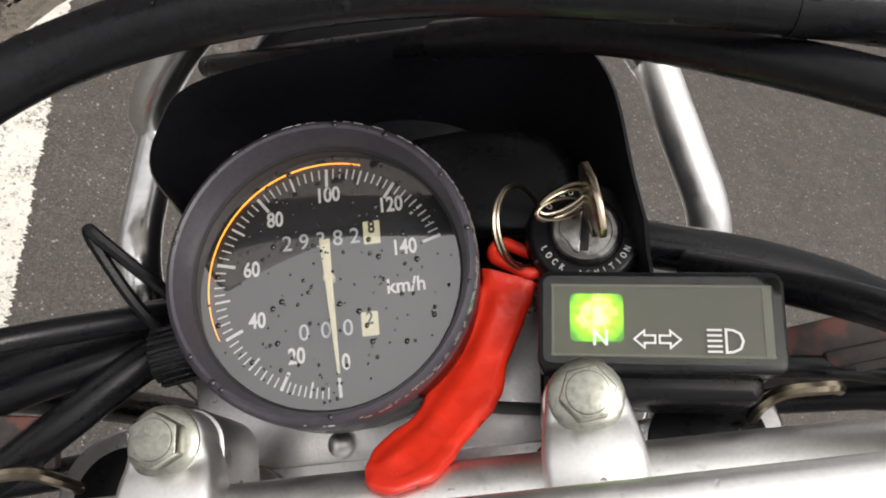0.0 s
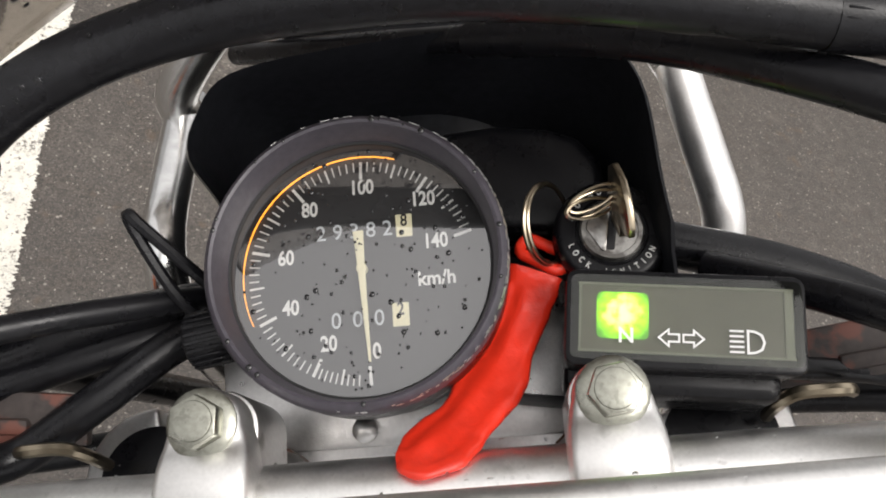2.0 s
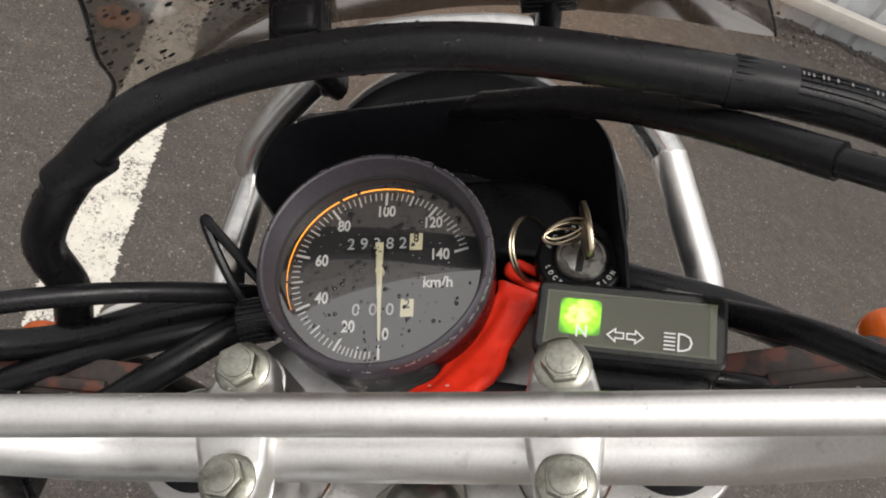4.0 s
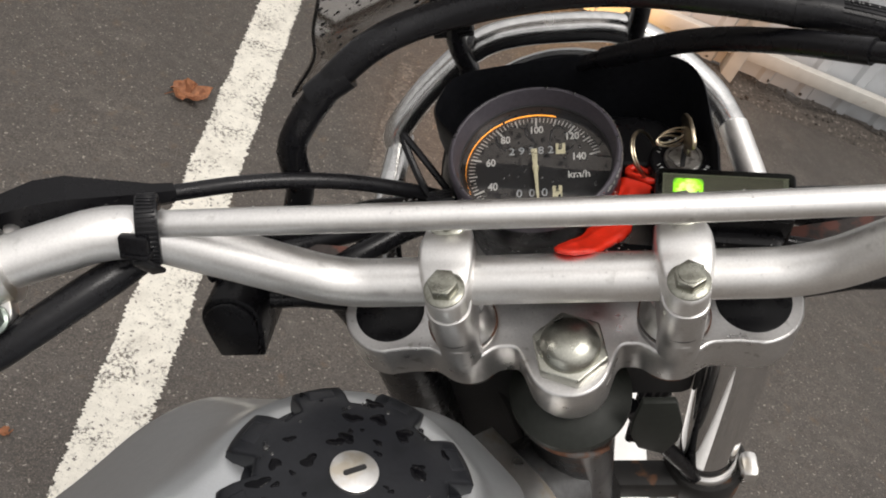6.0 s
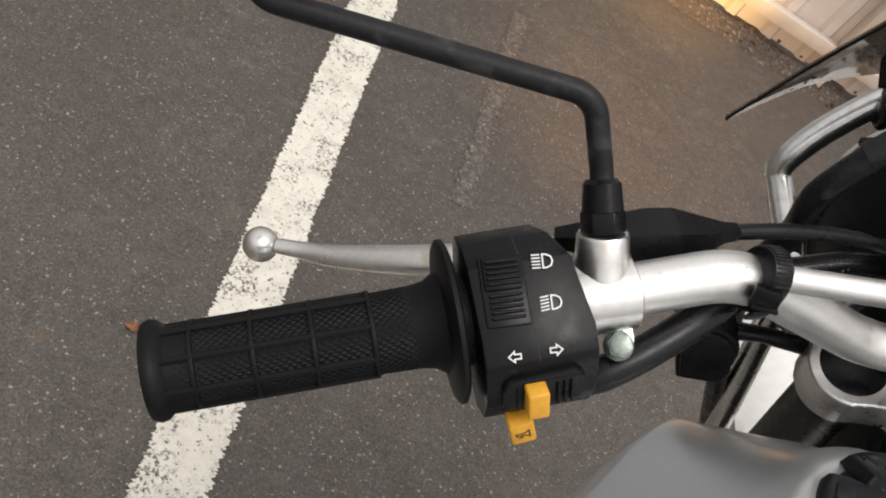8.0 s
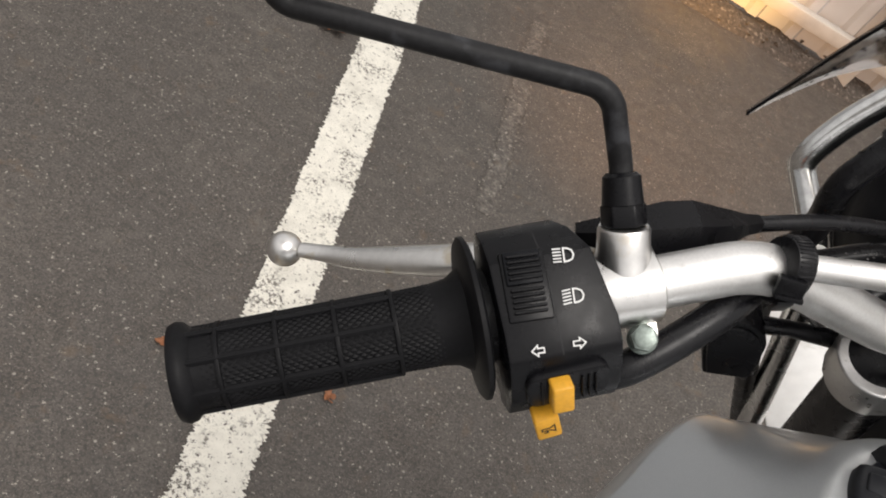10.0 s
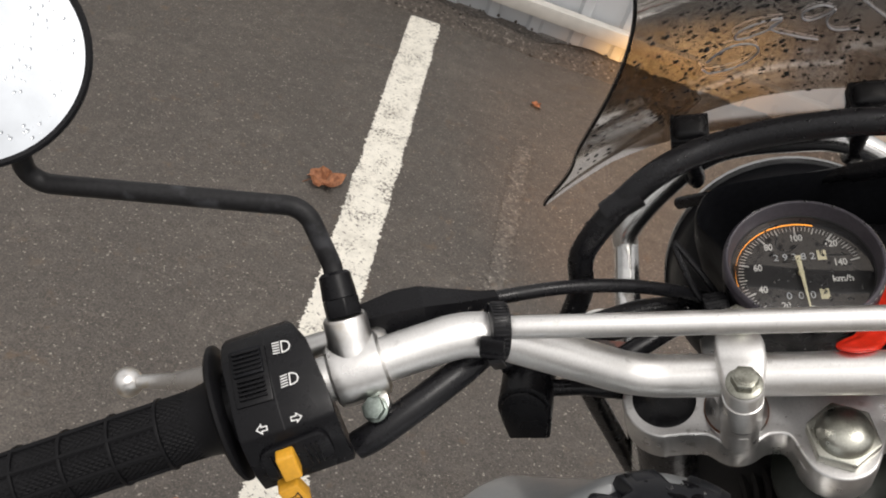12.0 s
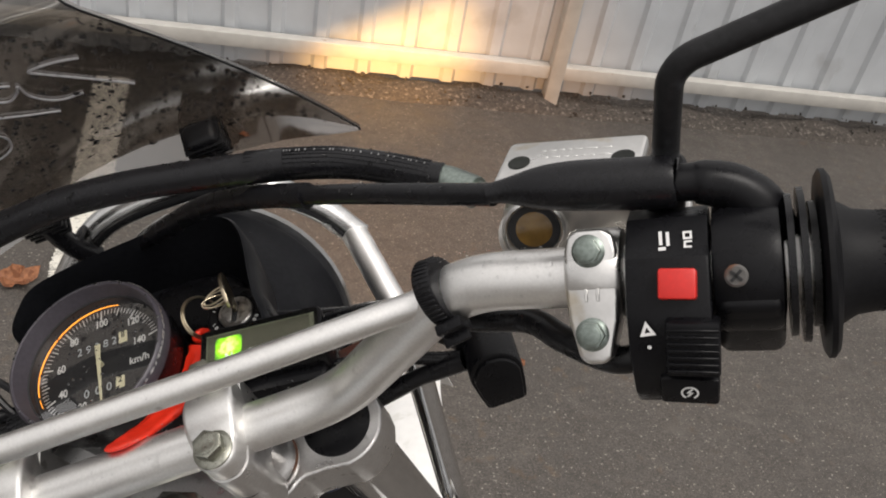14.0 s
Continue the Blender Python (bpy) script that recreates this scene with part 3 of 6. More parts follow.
# clamps
for s in (-1, 1):
    x = s * 50.5
    plan = Matrix.Translation((x, 0, 0))
    bm, rows = bmesh.new(), []
    for k in range(41):
        y = -26.8 + 53.6 * k / 40
        half = 12.1 - 2.7 * (y / 17.5) ** 2 if abs(y) < 17.5 else math.sqrt(max(0.3, 9.4**2 - (abs(y) - 17.5) ** 2))
        h = 12.8 + 3.6 * max(0.0, 1 - (y / 12.5) ** 2) - 0.12 * max(0.0, abs(y) - 22) ** 2
        c = min(2.4, half * 0.7)
        sec = [(-half, 0.8), (-half, h - c), (-half + 0.3 * c, h - 0.3 * c), (-half + c, h), (0, h + 0.35), (half - c, h), (half - 0.3 * c, h - 0.3 * c), (half, h - c), (half, 0.8)]
        rows.append([bm.verts.new((x + a, y, z)) for a, z in sec])
    for a, b in zip(rows, rows[1:]):
        for k in range(9):
            j = (k + 1) % 9
            bm.faces.new((a[k], b[k], b[j], a[j]))
    bm.faces.new(rows[0])
    bm.faces.new(rows[-1][::-1])
    bmesh.ops.recalc_face_normals(bm, faces=bm.faces)
    clamp = part("bar_clamp", bm, bar_alu, bike, "satin silver handlebar clamp cap", 50)
    part("lower_clamp", [prism(rounded(20.5, 55, 9.8, 8), -30, -0.4, plan, 1.2, 2), lathe([(10.0, -46), (10.0, -30), (10.25, -28)], axes_at((x, -17.4, 0), (0, 0, 1)), 28)], cast_alu, clamp)
    part("riser", [lathe([(16.5, -50), (16.5, -45), (15.0, -43), (13.2, -39), (12.2, -28)], axes_at((x, -1, 0), (0, 0, 1)), 32)], cast_alu, clamp)
    part("washer", lathe([(16.0, -47.2), (17.2, -47.2), (17.2, -45.6), (16.0, -45.6)], axes_at((x, -1, 0), (0, 0, 1)), 32), rust, clamp, "rusty washer")
    part("seam", lathe([(9.9, -22.7), (10.05, -22.3), (9.9, -21.9)], axes_at((x, -17.7, 0), (0, 0, 1)), 32), matt_black, clamp)
    for y in (-17.5, 17.5):
        part("bolt", hex_bolt(axes_at((x, y, 13.0), (0, 0, 1), (1, s * 0.4 + y * 0.02, 0)), 11.6, 7.4, 8.9), bolt_zinc, clamp, "greenish zinc-plated flange bolt")

# top yoke: scalloped plate with bosses
def yoke_rear(x):
    rear = -14.0
    for cx, cy, r in ((-88.5, 8, 23), (88.5, 8, 23), (-50.5, -3, 18.5), (50.5, -3, 18.5), (0, -19, 21.5)):
        if abs(x - cx) < r:
            rear = min(rear, cy - math.sqrt(r * r - (x - cx) ** 2))
    return rear


xs = [-112 + 224 * k / 150 for k in range(151)]
rear = [yoke_rear(x) for x in xs]
for _ in range(5):
    rear = [rear[0]] + [(a + 2 * b + c) / 4 for a, b, c in zip(rear, rear[1:], rear[2:])] + [rear[-1]]
front = [20 + 4 * math.cos(x / 110 * math.pi * 2) if abs(x) < 88 else max(0.5, 8 + math.sqrt(max(0.0, 23.5**2 - (abs(x) - 88.5) ** 2))) for x in xs]
rear = [min(r, f - 1.0) if abs(x) < 89 else 8 - max(0.5, math.sqrt(max(0.0, 23.5**2 - (abs(x) - 88.5) ** 2))) for x, r, f in zip(xs, rear, front)]
outline = list(zip(xs, rear)) + list(zip(xs, front))[::-1]
yoke = part("top_yoke", prism(outline, -77, -50, Matrix(), 4.0, 4), cast_alu, bike, "cast aluminium top yoke with scalloped rear edge")
part("stem_boss", lathe([(18, -82), (20.5, -79), (21, -72), (21, -60)], axes_at((0, -19, 0), (0, 0, 1)), 36), cast_alu, yoke)
for s in (-1, 1):
    part("riser_boss", lathe([(15, -79), (16, -76), (17.5, -73), (17.5, -62)], axes_at((s * 50.5, -3, 0), (0, 0, 1)), 32), cast_alu, yoke)
    part("rubber_bush", lathe([(13, -82.5), (16, -82.5), (16, -79), (13, -79)], axes_at((s * 50.5, -3, 0), (0, 0, 1)), 32), rust, yoke)
    part("fork_cap", lathe([(17.6, -52), (17.6, -49.7), (17.0, -49.4), (0, -49.3)], axes_at((s * 88.5, 8, 0), (0, 0, 1)), 44), plastic, bike, "black plastic fork cap")
    fork = part("fork_leg", lathe([(18.5, -400), (18.5, -66)], axes_at((s * 88, 6, 0), (0, 0, 1)), 32), bright_chrome if s > 0 else rubber, bike, "wet chromed fork tube" if s > 0 else "black fork tube")
    part("fork_slider", lathe([(22, -945), (24, -925), (24, -430), (26, -420), (26, -402), (19, -396)], axes_at((s * 88, 6, 0), (0, 0, 1)), 32), cast_alu, fork, "silver fork slider")

# stem nut: domed hexagon on a washer
stem = axes_at((1, -18, 0), (0, 0, 1), (1, 0.18, 0))
hexr = 18.7
nut = part("stem_nut", [prism([(hexr * math.cos(radians(60 * k + 30)), hexr * math.sin(radians(60 * k + 30))) for k in range(6)], -50.5, -42, stem, 1.0, 3),
                        lathe([(14.4, -42.5), (14.1, -39.5), (12.9, -36.2), (10.2, -33.6), (6, -32), (0, -31.5)], stem, 44)], zinc, bike, "domed zinc-plated steering stem nut")
part("washer", lathe([(19.6, -52.2), (19.6, -50.9), (18.6, -50.2), (10, -50.2)], stem, 36), zinc, nut)
part("instrument_plate", prism([(-64, 14), (64, 14), (62, 44), (40, 60), (-44, 60), (-66, 46)], -53, -47.6, Matrix(), 1.0), cast_alu, yoke)
part("rivet", lathe([(4.0, -50.1), (4.0, -48.0), (2.8, -46.8), (0, -46.4)], axes_at((-20, 19, 2.6), (0, 0, 1)), 16), cast_alu, yoke)

# head tube, dust cover and frame behind the yoke
part("dust_cover", lathe([(20, -84), (29, -90), (31.5, -92), (31.5, -97), (28, -99)], axes_at((0, -19, 0), (0, 0, 1)), 40), rubber_grey, bike, "weathered grey-green rubber dust cover")
head = part("head_tube", lathe([(26, -290), (26, -270), (24, -262), (24, -110), (27, -106), (27, -98)], axes_at((0, -19, 0), (0, 0, 1)), 36), scuffed_grey, bike, "scuffed grey head tube with rust spots")
AHEAD = V((0.6516, 0.6077, -0.4540))
RIGHT = V((0.6820, -0.7314, 0.0))
UP = V((0.3320, 0.3096, 0.8910))


def tk(f, r, u):
    """A point of the frame of the motorcycle's body: ahead, right and up of the steering head."""
    return V((0, -22, 0)) + AHEAD * f + RIGHT * r + UP * u


part("backbone", tube([tk(66, 0, -176), tk(0, 2, -164), tk(-60, 1, -158), tk(-120, 0, -164), tk(-420, 0, -160)], [30, 29, 27, 25, 24], 28), bracket_grey, bike, "wet grey frame tube with rusty welds")
part("down_tube", tube([tk(10, 0, -250), tk(-30, 0, -500), tk(-120, 0, -700)], 20, 20), frame_paint, bike)
part("gusset", prism([(-10, -110), (-95, -140), (-95, -185), (-10, -220)], -3, 3, Matrix((AHEAD, UP, RIGHT)).transposed().to_4x4() @ Matrix.Translation((0, -10, 18)), 1.0), frame_paint, bike)
part("warning_sticker", prism(rounded(15, 24, 2), 0, 0.4, axes_at((-12.1, -40.3, -208), (-0.5, -0.87, 0), (0.87, -0.5, 0)) @ pose(0, 0, 0, 0, 0, -24), 0), red_plastic, head, "small red sticker")
part("lock_tab", prism([(34, -66), (50, -66), (54, -88), (53, -104), (46, -119), (33, -112), (29, -98), (30, -84)], -2, 2, axes_at((0, -28, 0), (0, -1, 0.12), (1, 0, 0)), 1.0), rubber_grey, bike, "grey rubber flap")
plate_m = axes_at(tk(8, -3, -120.6), UP, (1, 0.2, 0))
part("stamp_ring", lathe([(4.2, -1), (4.2, 1.2), (3.4, 1.2), (3.4, -1)], plate_m, 20, close=False), bracket_grey, head)
part("weld", tube(spline([(-22, -33, -120, 1.2), (-12, -40.5, -118, 1.9), (0, -43.6, -119, 2.1), (10, -41.6, -124, 1.8), (19, -35, -134, 1.2)], 5), 3, 10), rust, head, "rusty weld bead")

# tank: stations of the body from front to back, each with half width, shoulder height and crown height
tank_st = [(0, 38, -134, -114), (-10, 50, -123, -97), (-23, 59, -113, -83), (-43, 67, -104, -67), (-66, 78, -100, -58), (-88, 98, -106, -56), (-104, 109, -108, -55), (-135, 107, -106, -53), (-190, 96, -115, -58), (-270, 88, -110, -66), (-360, 78, -118, -86), (-440, 62, -132, -112), (-470, 34, -150, -140)]
bm = bmesh.new()
rows = []
stations = spline(tank_st, 7)
for f, w, sh, top in stations:
    prof = []
    for k in range(-16, 17):
        q = k / 16
        fall = (abs(q) - 0.4) / 0.6
        fall = 0.5 * (fall + math.sqrt(fall * fall + 0.006))
        u = sh + (top - sh) * max(0.0, 1 - fall) + 1.5 * (1 - q * q)
        d = math.hypot(f + 107, q * w - 1)
        boss = -52 - 0.11 * max(0.0, d - 51.5) ** 2
        prof.append((q * w, (u + boss + math.sqrt((u - boss) ** 2 + 70)) / 2))
    prof = [(-w * 0.9, sh - 190), (-w * 1.04, sh - 110), (-w * 1.06, sh - 50), (-w * 1.05, sh - 22), (-w * 1.025, sh - 3)] + prof + [(w * 1.025, sh - 3), (w * 1.05, sh - 22), (w * 1.06, sh - 50), (w * 1.04, sh - 110), (w * 0.9, sh - 190)]
    rows.append([bm.verts.new(tk(f, r, u)) for r, u in prof])
for a, b in zip(rows, rows[1:]):
    for k in range(len(a) - 1):
        bm.faces.new((a[k], b[k], b[k + 1], a[k + 1]))
bm.faces.new(rows[0])
bm.faces.new(rows[-1][::-1])
bmesh.ops.recalc_face_normals(bm, faces=bm.faces)
tank = part("fuel_tank", bm, tank_paint, bike, "wet silver-grey painted fuel tank", 50)

# welded flange along the tank's front edge
bm = bmesh.new()
rows = []
for k in range(25):
    r = -24 + 3.6 * k
    dip = 0.012 * max(0.0, r - 10) ** 2
    rows.append([bm.verts.new(tk(f, r, u - dip)) for f, u in ((0, -117), (12, -118.5), (21, -120), (21.3, -122), (11, -122), (-1, -121))])
for a, b in zip(rows, rows[1:]):
    for k in range(6):
        j = (k + 1) % 6
        bm.faces.new((a[k], a[j], b[j], b[k]))
bm.faces.new(rows[0][::-1])
bm.faces.new(rows[-1])
bmesh.ops.recalc_face_normals(bm, faces=bm.faces)
part("flange", bm, polished, tank, "bright welded edge of the tank")

# filler cap with eight lugs and a lock
capm = Matrix((AHEAD, -RIGHT, UP)).transposed().to_4x4()
capm.translation = tk(-107, 1, -52)
N = 200


def cap_edge(a):
    """The edge of the cap at angle a: eight broad lugs with deep round-bottomed scoops between them."""
    w = math.cos(8 * (a - 0.14) + 0.6 + math.pi)
    k = max(0.0, min(1.0, (w + 0.62) / 0.5))
    return 37.5 + 12.2 * k * k * (3 - 2 * k)


bm, rows = bmesh.new(), []
for q, drop in ((0.2, 0), (0.4, 0), (0.6, 0), (0.75, 0), (0.86, 0), (0.93, 0.15), (0.975, 0.6), (1.0, 1.9), (1.005, 9), (0.99, 17)):
    rows.append([])
    for k in range(N):
        a = 2 * math.pi * k / N
        r = cap_edge(a) * q
        z = 18.6 - 4.2 * (r / 40) ** 2 - 2.2 * max(0.0, r - 37) / 12 - drop
        rows[-1].append(bm.verts.new(capm @ V((r * math.cos(a), r * math.sin(a), z))))
for a, b in zip(rows, rows[1:]):
    for k in range(N):
        j = (k + 1) % N
        bm.faces.new((a[k], b[k], b[j], a[j]))
bm.faces.new(rows[0])
bmesh.ops.recalc_face_normals(bm, faces=bm.faces)
cap = part("filler_cap", [bm, lathe([(38, -6), (46, -5), (46.5, 1), (45, 3.5), (37, 5)], capm, 64)], cap_plastic, bike, "wet black plastic fuel filler cap with lugs", 40)
for k in range(8):
    a = 2 * math.pi * (k + 0.5) / 8 - 0.075 + 0.14
    part("scoop", prism([(-4.5, -6.2), (3.6, -5.2), (3.6, 5.2), (-4.5, 6.2)], -2.5, 0.5, capm @ Matrix.Translation((43.2 * math.cos(a), 43.2 * math.sin(a), 12.6)) @ pose(0, 0, 0, 0, 16, math.degrees(a)), 1.4, 3), cap_plastic, cap)
lock = part("cap_lock", lathe([(9.3, 17), (9.3, 19.4), (8.4, 19.9), (0, 20.1)], capm, 32), polished, cap, "round bright metal lock")
part("keyhole", prism(rounded(9.5, 2.2, 1.0), 19.9, 20.35, capm @ pose(0, 0, 0, 0, 0, 168), 0), matt_black, lock)

# ---- instruments ----
DC = V((-12, 59, 0))
dial = axes_at(DC, (0, 0, 1))
speedo = part("speedometer", lathe([(20, -62), (34, -56), (37, -40), (38.5, -16), (40.6, -13), (40.9, 0.5)], dial, 64, close=False), plastic, bike, "round speedometer with dark bezel and wet glass")
part("bezel", lathe([(40.4, 0.4), (41.2, 1.0), (41.1, 6.5), (40.3, 8.3), (39.2, 9.0), (38.4, 8.6), (37.0, 2.5), (36.7, -0.6)], dial, 72, close=False), bezel_mat, speedo, "scuffed purple-grey metal bezel")
part("gasket", lathe([(36.7, -0.6), (36.0, -1.0), (35.9, -1.6)], dial, 72, close=False), matt_black, speedo)
part("dial_wall", lathe([(36.2, -1.6), (36.7, -7.0)], dial, 72, close=False), dial_mat, speedo)
random.seed(31)
chips = []
for _ in range(190):
    t0, r0 = random.gauss(0.0, 0.8), random.choice((40.75, 41.0, 41.1))
    chips.append(tube([dial @ V((r0 * math.cos(t0 + 0.006 * j), r0 * math.sin(t0 + 0.006 * j), 8.05 - 1.7 * (r0 - 40.45))) for j in range(random.randint(2, 9))], random.uniform(0.06, 0.15), 5))
tagged(part("worn_edge", chips, polished, speedo, "bare metal chips along the edge of the bezel"), kind="stuff")
part("dial_face", lathe([(0, -6.0), (36.4, -6.0), (36.6, -8)], dial, 64, close=False), dial_mat, speedo, "black dial face")
glass = part("dial_glass", lathe([(0, -1.5), (36.2, -1.5)], dial, 64, close=False), dial_glass, speedo)
glass.visible_shadow = False

SCALE = ((0, 178), (20, 207), (40, 245), (60, 284), (80, 323), (100, 361), (120, 397), (140, 434))


def at_speed(v):
    i = min(int(v // 20), 6)
    (a, p), (b, q) = SCALE[i], SCALE[i + 1]
    return radians(p + (q - p) * (v - a) / (b - a))


def on_dial(x, y, z=-5.9, turn=0.0):
    return dial @ pose(x, y, z, 0, 0, turn)


for v in range(0, 141, 2):
    if 0 < v < 10 and v in (2,):
        continue
    a = at_speed(v)
    long, wide = (5.2, 0.85) if v % 20 == 0 else (4.2, 0.55) if v % 10 == 0 else (2.9, 0.36)
    r = 32.4 - long / 2
    part("tick", block((wide, long, 0.2), on_dial(r * math.sin(a), r * math.cos(a), -5.85, -math.degrees(a)), 0), print_white, speedo)
for v, x, y in ((0, 3.0, -23.3), (20, -10.2, -20.3), (40, -20.6, -9.4), (60, -21.8, 5.2), (80, -14.7, 19.0), (100, 0.6, 24.5), (120, 18.0, 19.4), (140, 20.9, 6.6)):
    part("numeral", letters(str(v), 6.0, on_dial(x, y), 0.08, 0.78, 0.022), print_white, speedo)
part("unit", letters("km/h", 5.6, on_dial(20.6, -4.2), 0.08, 0.95), print_white, speedo)
for y, x0, digits in ((11.4, -11.5, "29382"), (-14.2, -7.9, "000")):
    for k, d in enumerate(digits):
        drum = part("counter_drum", prism(rounded(4.6, 6.6, 0.3), -5.98, -5.85, on_dial(x0 + (4.75 if y > 0 else 6.0) * k, y, 0), 0), matt_black, speedo)
        part("numeral", letters(d, 6.3, on_dial(x0 + (4.75 if y > 0 else 6.0) * k, y, -5.8), 0.05, 0.95, 0.004), counter_white, drum)
    k = len(digits)
    drum = part("counter_drum", prism(rounded(4.6, 6.6, 0.3), -5.98, -5.8, on_dial(x0 + (4.75 if y > 0 else 6.0) * k, y + 0.6, 0), 0), cream, speedo)
    part("numeral", letters("2" if k == 3 else "8", 5.0, on_dial(x0 + (4.75 if y > 0 else 6.0) * k, y + 2.0, -5.75), 0.05, wide=0.8), matt_black, drum)
ndl = on_dial(0, 0, -3.6, -math.degrees(radians(177)))
part("needle", prism([(-0.35, 26.5), (-1.15, -3), (-1.5, -10.8), (1.5, -10.8), (1.15, -3), (0.35, 26.5)], -0.35, 0.35, ndl, 0.15), cream, speedo, "cream needle at rest")
part("needle_pivot", lathe([(1.5, -6), (1.5, -3.6), (1.0, -3.2), (0, -3.2)], dial, 20), cream, speedo)
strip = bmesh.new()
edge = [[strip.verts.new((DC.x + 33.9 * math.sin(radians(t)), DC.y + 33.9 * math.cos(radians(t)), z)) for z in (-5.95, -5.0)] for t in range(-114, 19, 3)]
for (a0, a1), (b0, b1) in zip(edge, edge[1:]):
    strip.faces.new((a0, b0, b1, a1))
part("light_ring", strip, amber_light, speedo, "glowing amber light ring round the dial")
knob = part("trip_knob", lathe([(5, -9), (7.4, -8), (7.8, -6), (7.8, 4), (7.0, 5.2), (0, 5.4)], axes_at((-59, 45, -14), (-1, -0.15, 0), (0, 0, 1)), 26), rubber, speedo, "ribbed black trip reset knob")
for k in range(22):
    t = 2 * math.pi * k / 22
    part("rib", block((1.0, 1.1, 11), axes_at((-59, 45, -14), (-1, -0.15, 0), (0, 0, 1)) @ pose(7.9 * math.cos(t), 7.9 * math.sin(t), -1, 0, 0, math.degrees(t)), 0.2, 1), rubber, knob)

# indicator lamp box
BM = axes_at((72.8, 36.2, 0), (0, 0, 1), (61, -8, 0))
box = part("indicator_box", prism(rounded(60.5, 25, 2.5), -24, -1.6, BM, 1.2), plastic, bike, "black indicator lamp box with a smoked lens")
part("lower_housing", prism(rounded(58, 28, 4), -40, -14, BM @ Matrix.Translation((-1, -4.5, 0)), 3), plastic, box)
part("lens_frame", prism(rounded(61.6, 26, 3.2), -4, -1.0, BM, 0.8), plastic, box)
part("lamp_panel", prism(rounded(54.5, 18.4, 1), -1.0, -0.8, BM, 0), material("lamp_panel_grey", (0.205, 0.197, 0.172), 0.5, grain=0.08, grain_size=300), box, "dim grey lamp panel")
part("neutral_lamp", prism(rounded(13.4, 12.4, 1.5), -0.8, -0.55, BM @ Matrix.Translation((-16.0, 0.6, 0)), 0), lit_lamp("green_lamp", BM @ V((-16.0, 1.2, -0.55)) * 0.001, 0.0086), box, "lit green neutral lamp")
part("lens_edge", [block((55, 0.6, 0.3), BM @ Matrix.Translation((0, y, -0.6)), 0) for y in (-9, 9)] + [block((w_, 17.6, 0.3), BM @ Matrix.Translation((x, 0, -0.6)), 0) for x, w_ in ((-27, 0.6), (26.2, 2.2))], material("pale_lens_edge", (0.32, 0.33, 0.28), 0.4, grain=0.1, grain_size=200), box, "pale inner edge of the lens")
lens = part("smoked_lens", prism(rounded(59, 22.5, 2), 0.1, 0.3, BM, 0), smoke_lens, box)
lens.visible_shadow = False


def arrow(x, y, s, size=1.0):
    """An outlined arrow that points to s."""
    o = [(5, 0), (0.8, 3.6), (0.8, 1.6), (-3.6, 1.6), (-3.6, -1.6), (0.8, -1.6), (0.8, -3.6)]
    return [(x + s * a * size, y + b * size) for a, b in o]


def line_art(pts, m, r=0.32, closed=True):
    """A thin raised line along pts in the xy plane of m, in one piece with mitred corners."""
    bm = bmesh.new()
    p = [V(q) for q in pts]
    n, rows = len(p), []
    for i, b in enumerate(p):
        a, c = (p[i - 1], p[(i + 1) % n]) if closed else (p[max(i - 1, 0)], p[min(i + 1, n - 1)])
        u, v = ((b - a) if b != a else (c - b)).normalized(), ((c - b) if c != b else (b - a)).normalized()
        side = V((-u.y - v.y, u.x + v.x)).normalized()
        side *= r / max(0.45, side.dot(V((-u.y, u.x))))
        rows.append([bm.verts.new(m @ V((*q, z))) for q, z in ((b + side, -0.08), (b + side, 0.08), (b - side, 0.08), (b - side, -0.08))])
    for a, b in zip(rows, rows[1:] + (rows[:1] if closed else [])):
        for k in range(4):
            bm.faces.new((a[k], b[k], b[(k + 1) % 4], a[(k + 1) % 4]))
    if not closed:
        bm.faces.new(rows[0])
        bm.faces.new(rows[-1][::-1])
    bmesh.ops.recalc_face_normals(bm, faces=bm.faces)
    return [bm]


def beam_symbol(m, size, owner, slant=0.0):
    """The headlamp symbol: a D outline with five rays at its left."""
    d = [(0, 3.4), (2.0, 3.2), (4.0, 2.2), (4.8, 0), (4.0, -2.2), (2.0, -3.2), (0, -3.4)]
    sign = part("beam_symbol", line_art([(a * size, b * size) for a, b in d], m, 0.3), print_white, owner)
    for k in range(5):
        y = 3.2 - 1.6 * k
        part("ray", line_art([(-1.2 * size, y * size), (-5.4 * size, (y - slant) * size)], m, 0.26, False), print_white, sign)


top = BM @ Matrix.Translation((0, 0, 0.45))
part("neutral_letter", letters("N", 5.5, top @ Matrix.Translation((-15.2, -5.0, 0)), 0.06), print_white, box)
part("turn_symbol", line_art(arrow(-3.9, -5.0, -1, 0.6), top, 0.24), print_white, box)
part("turn_symbol", line_art(arrow(1.5, -5.0, 1, 0.6), top, 0.24), print_white, box)
beam_symbol(top @ Matrix.Translation((15.5, -5.2, 0)), 0.85, box)

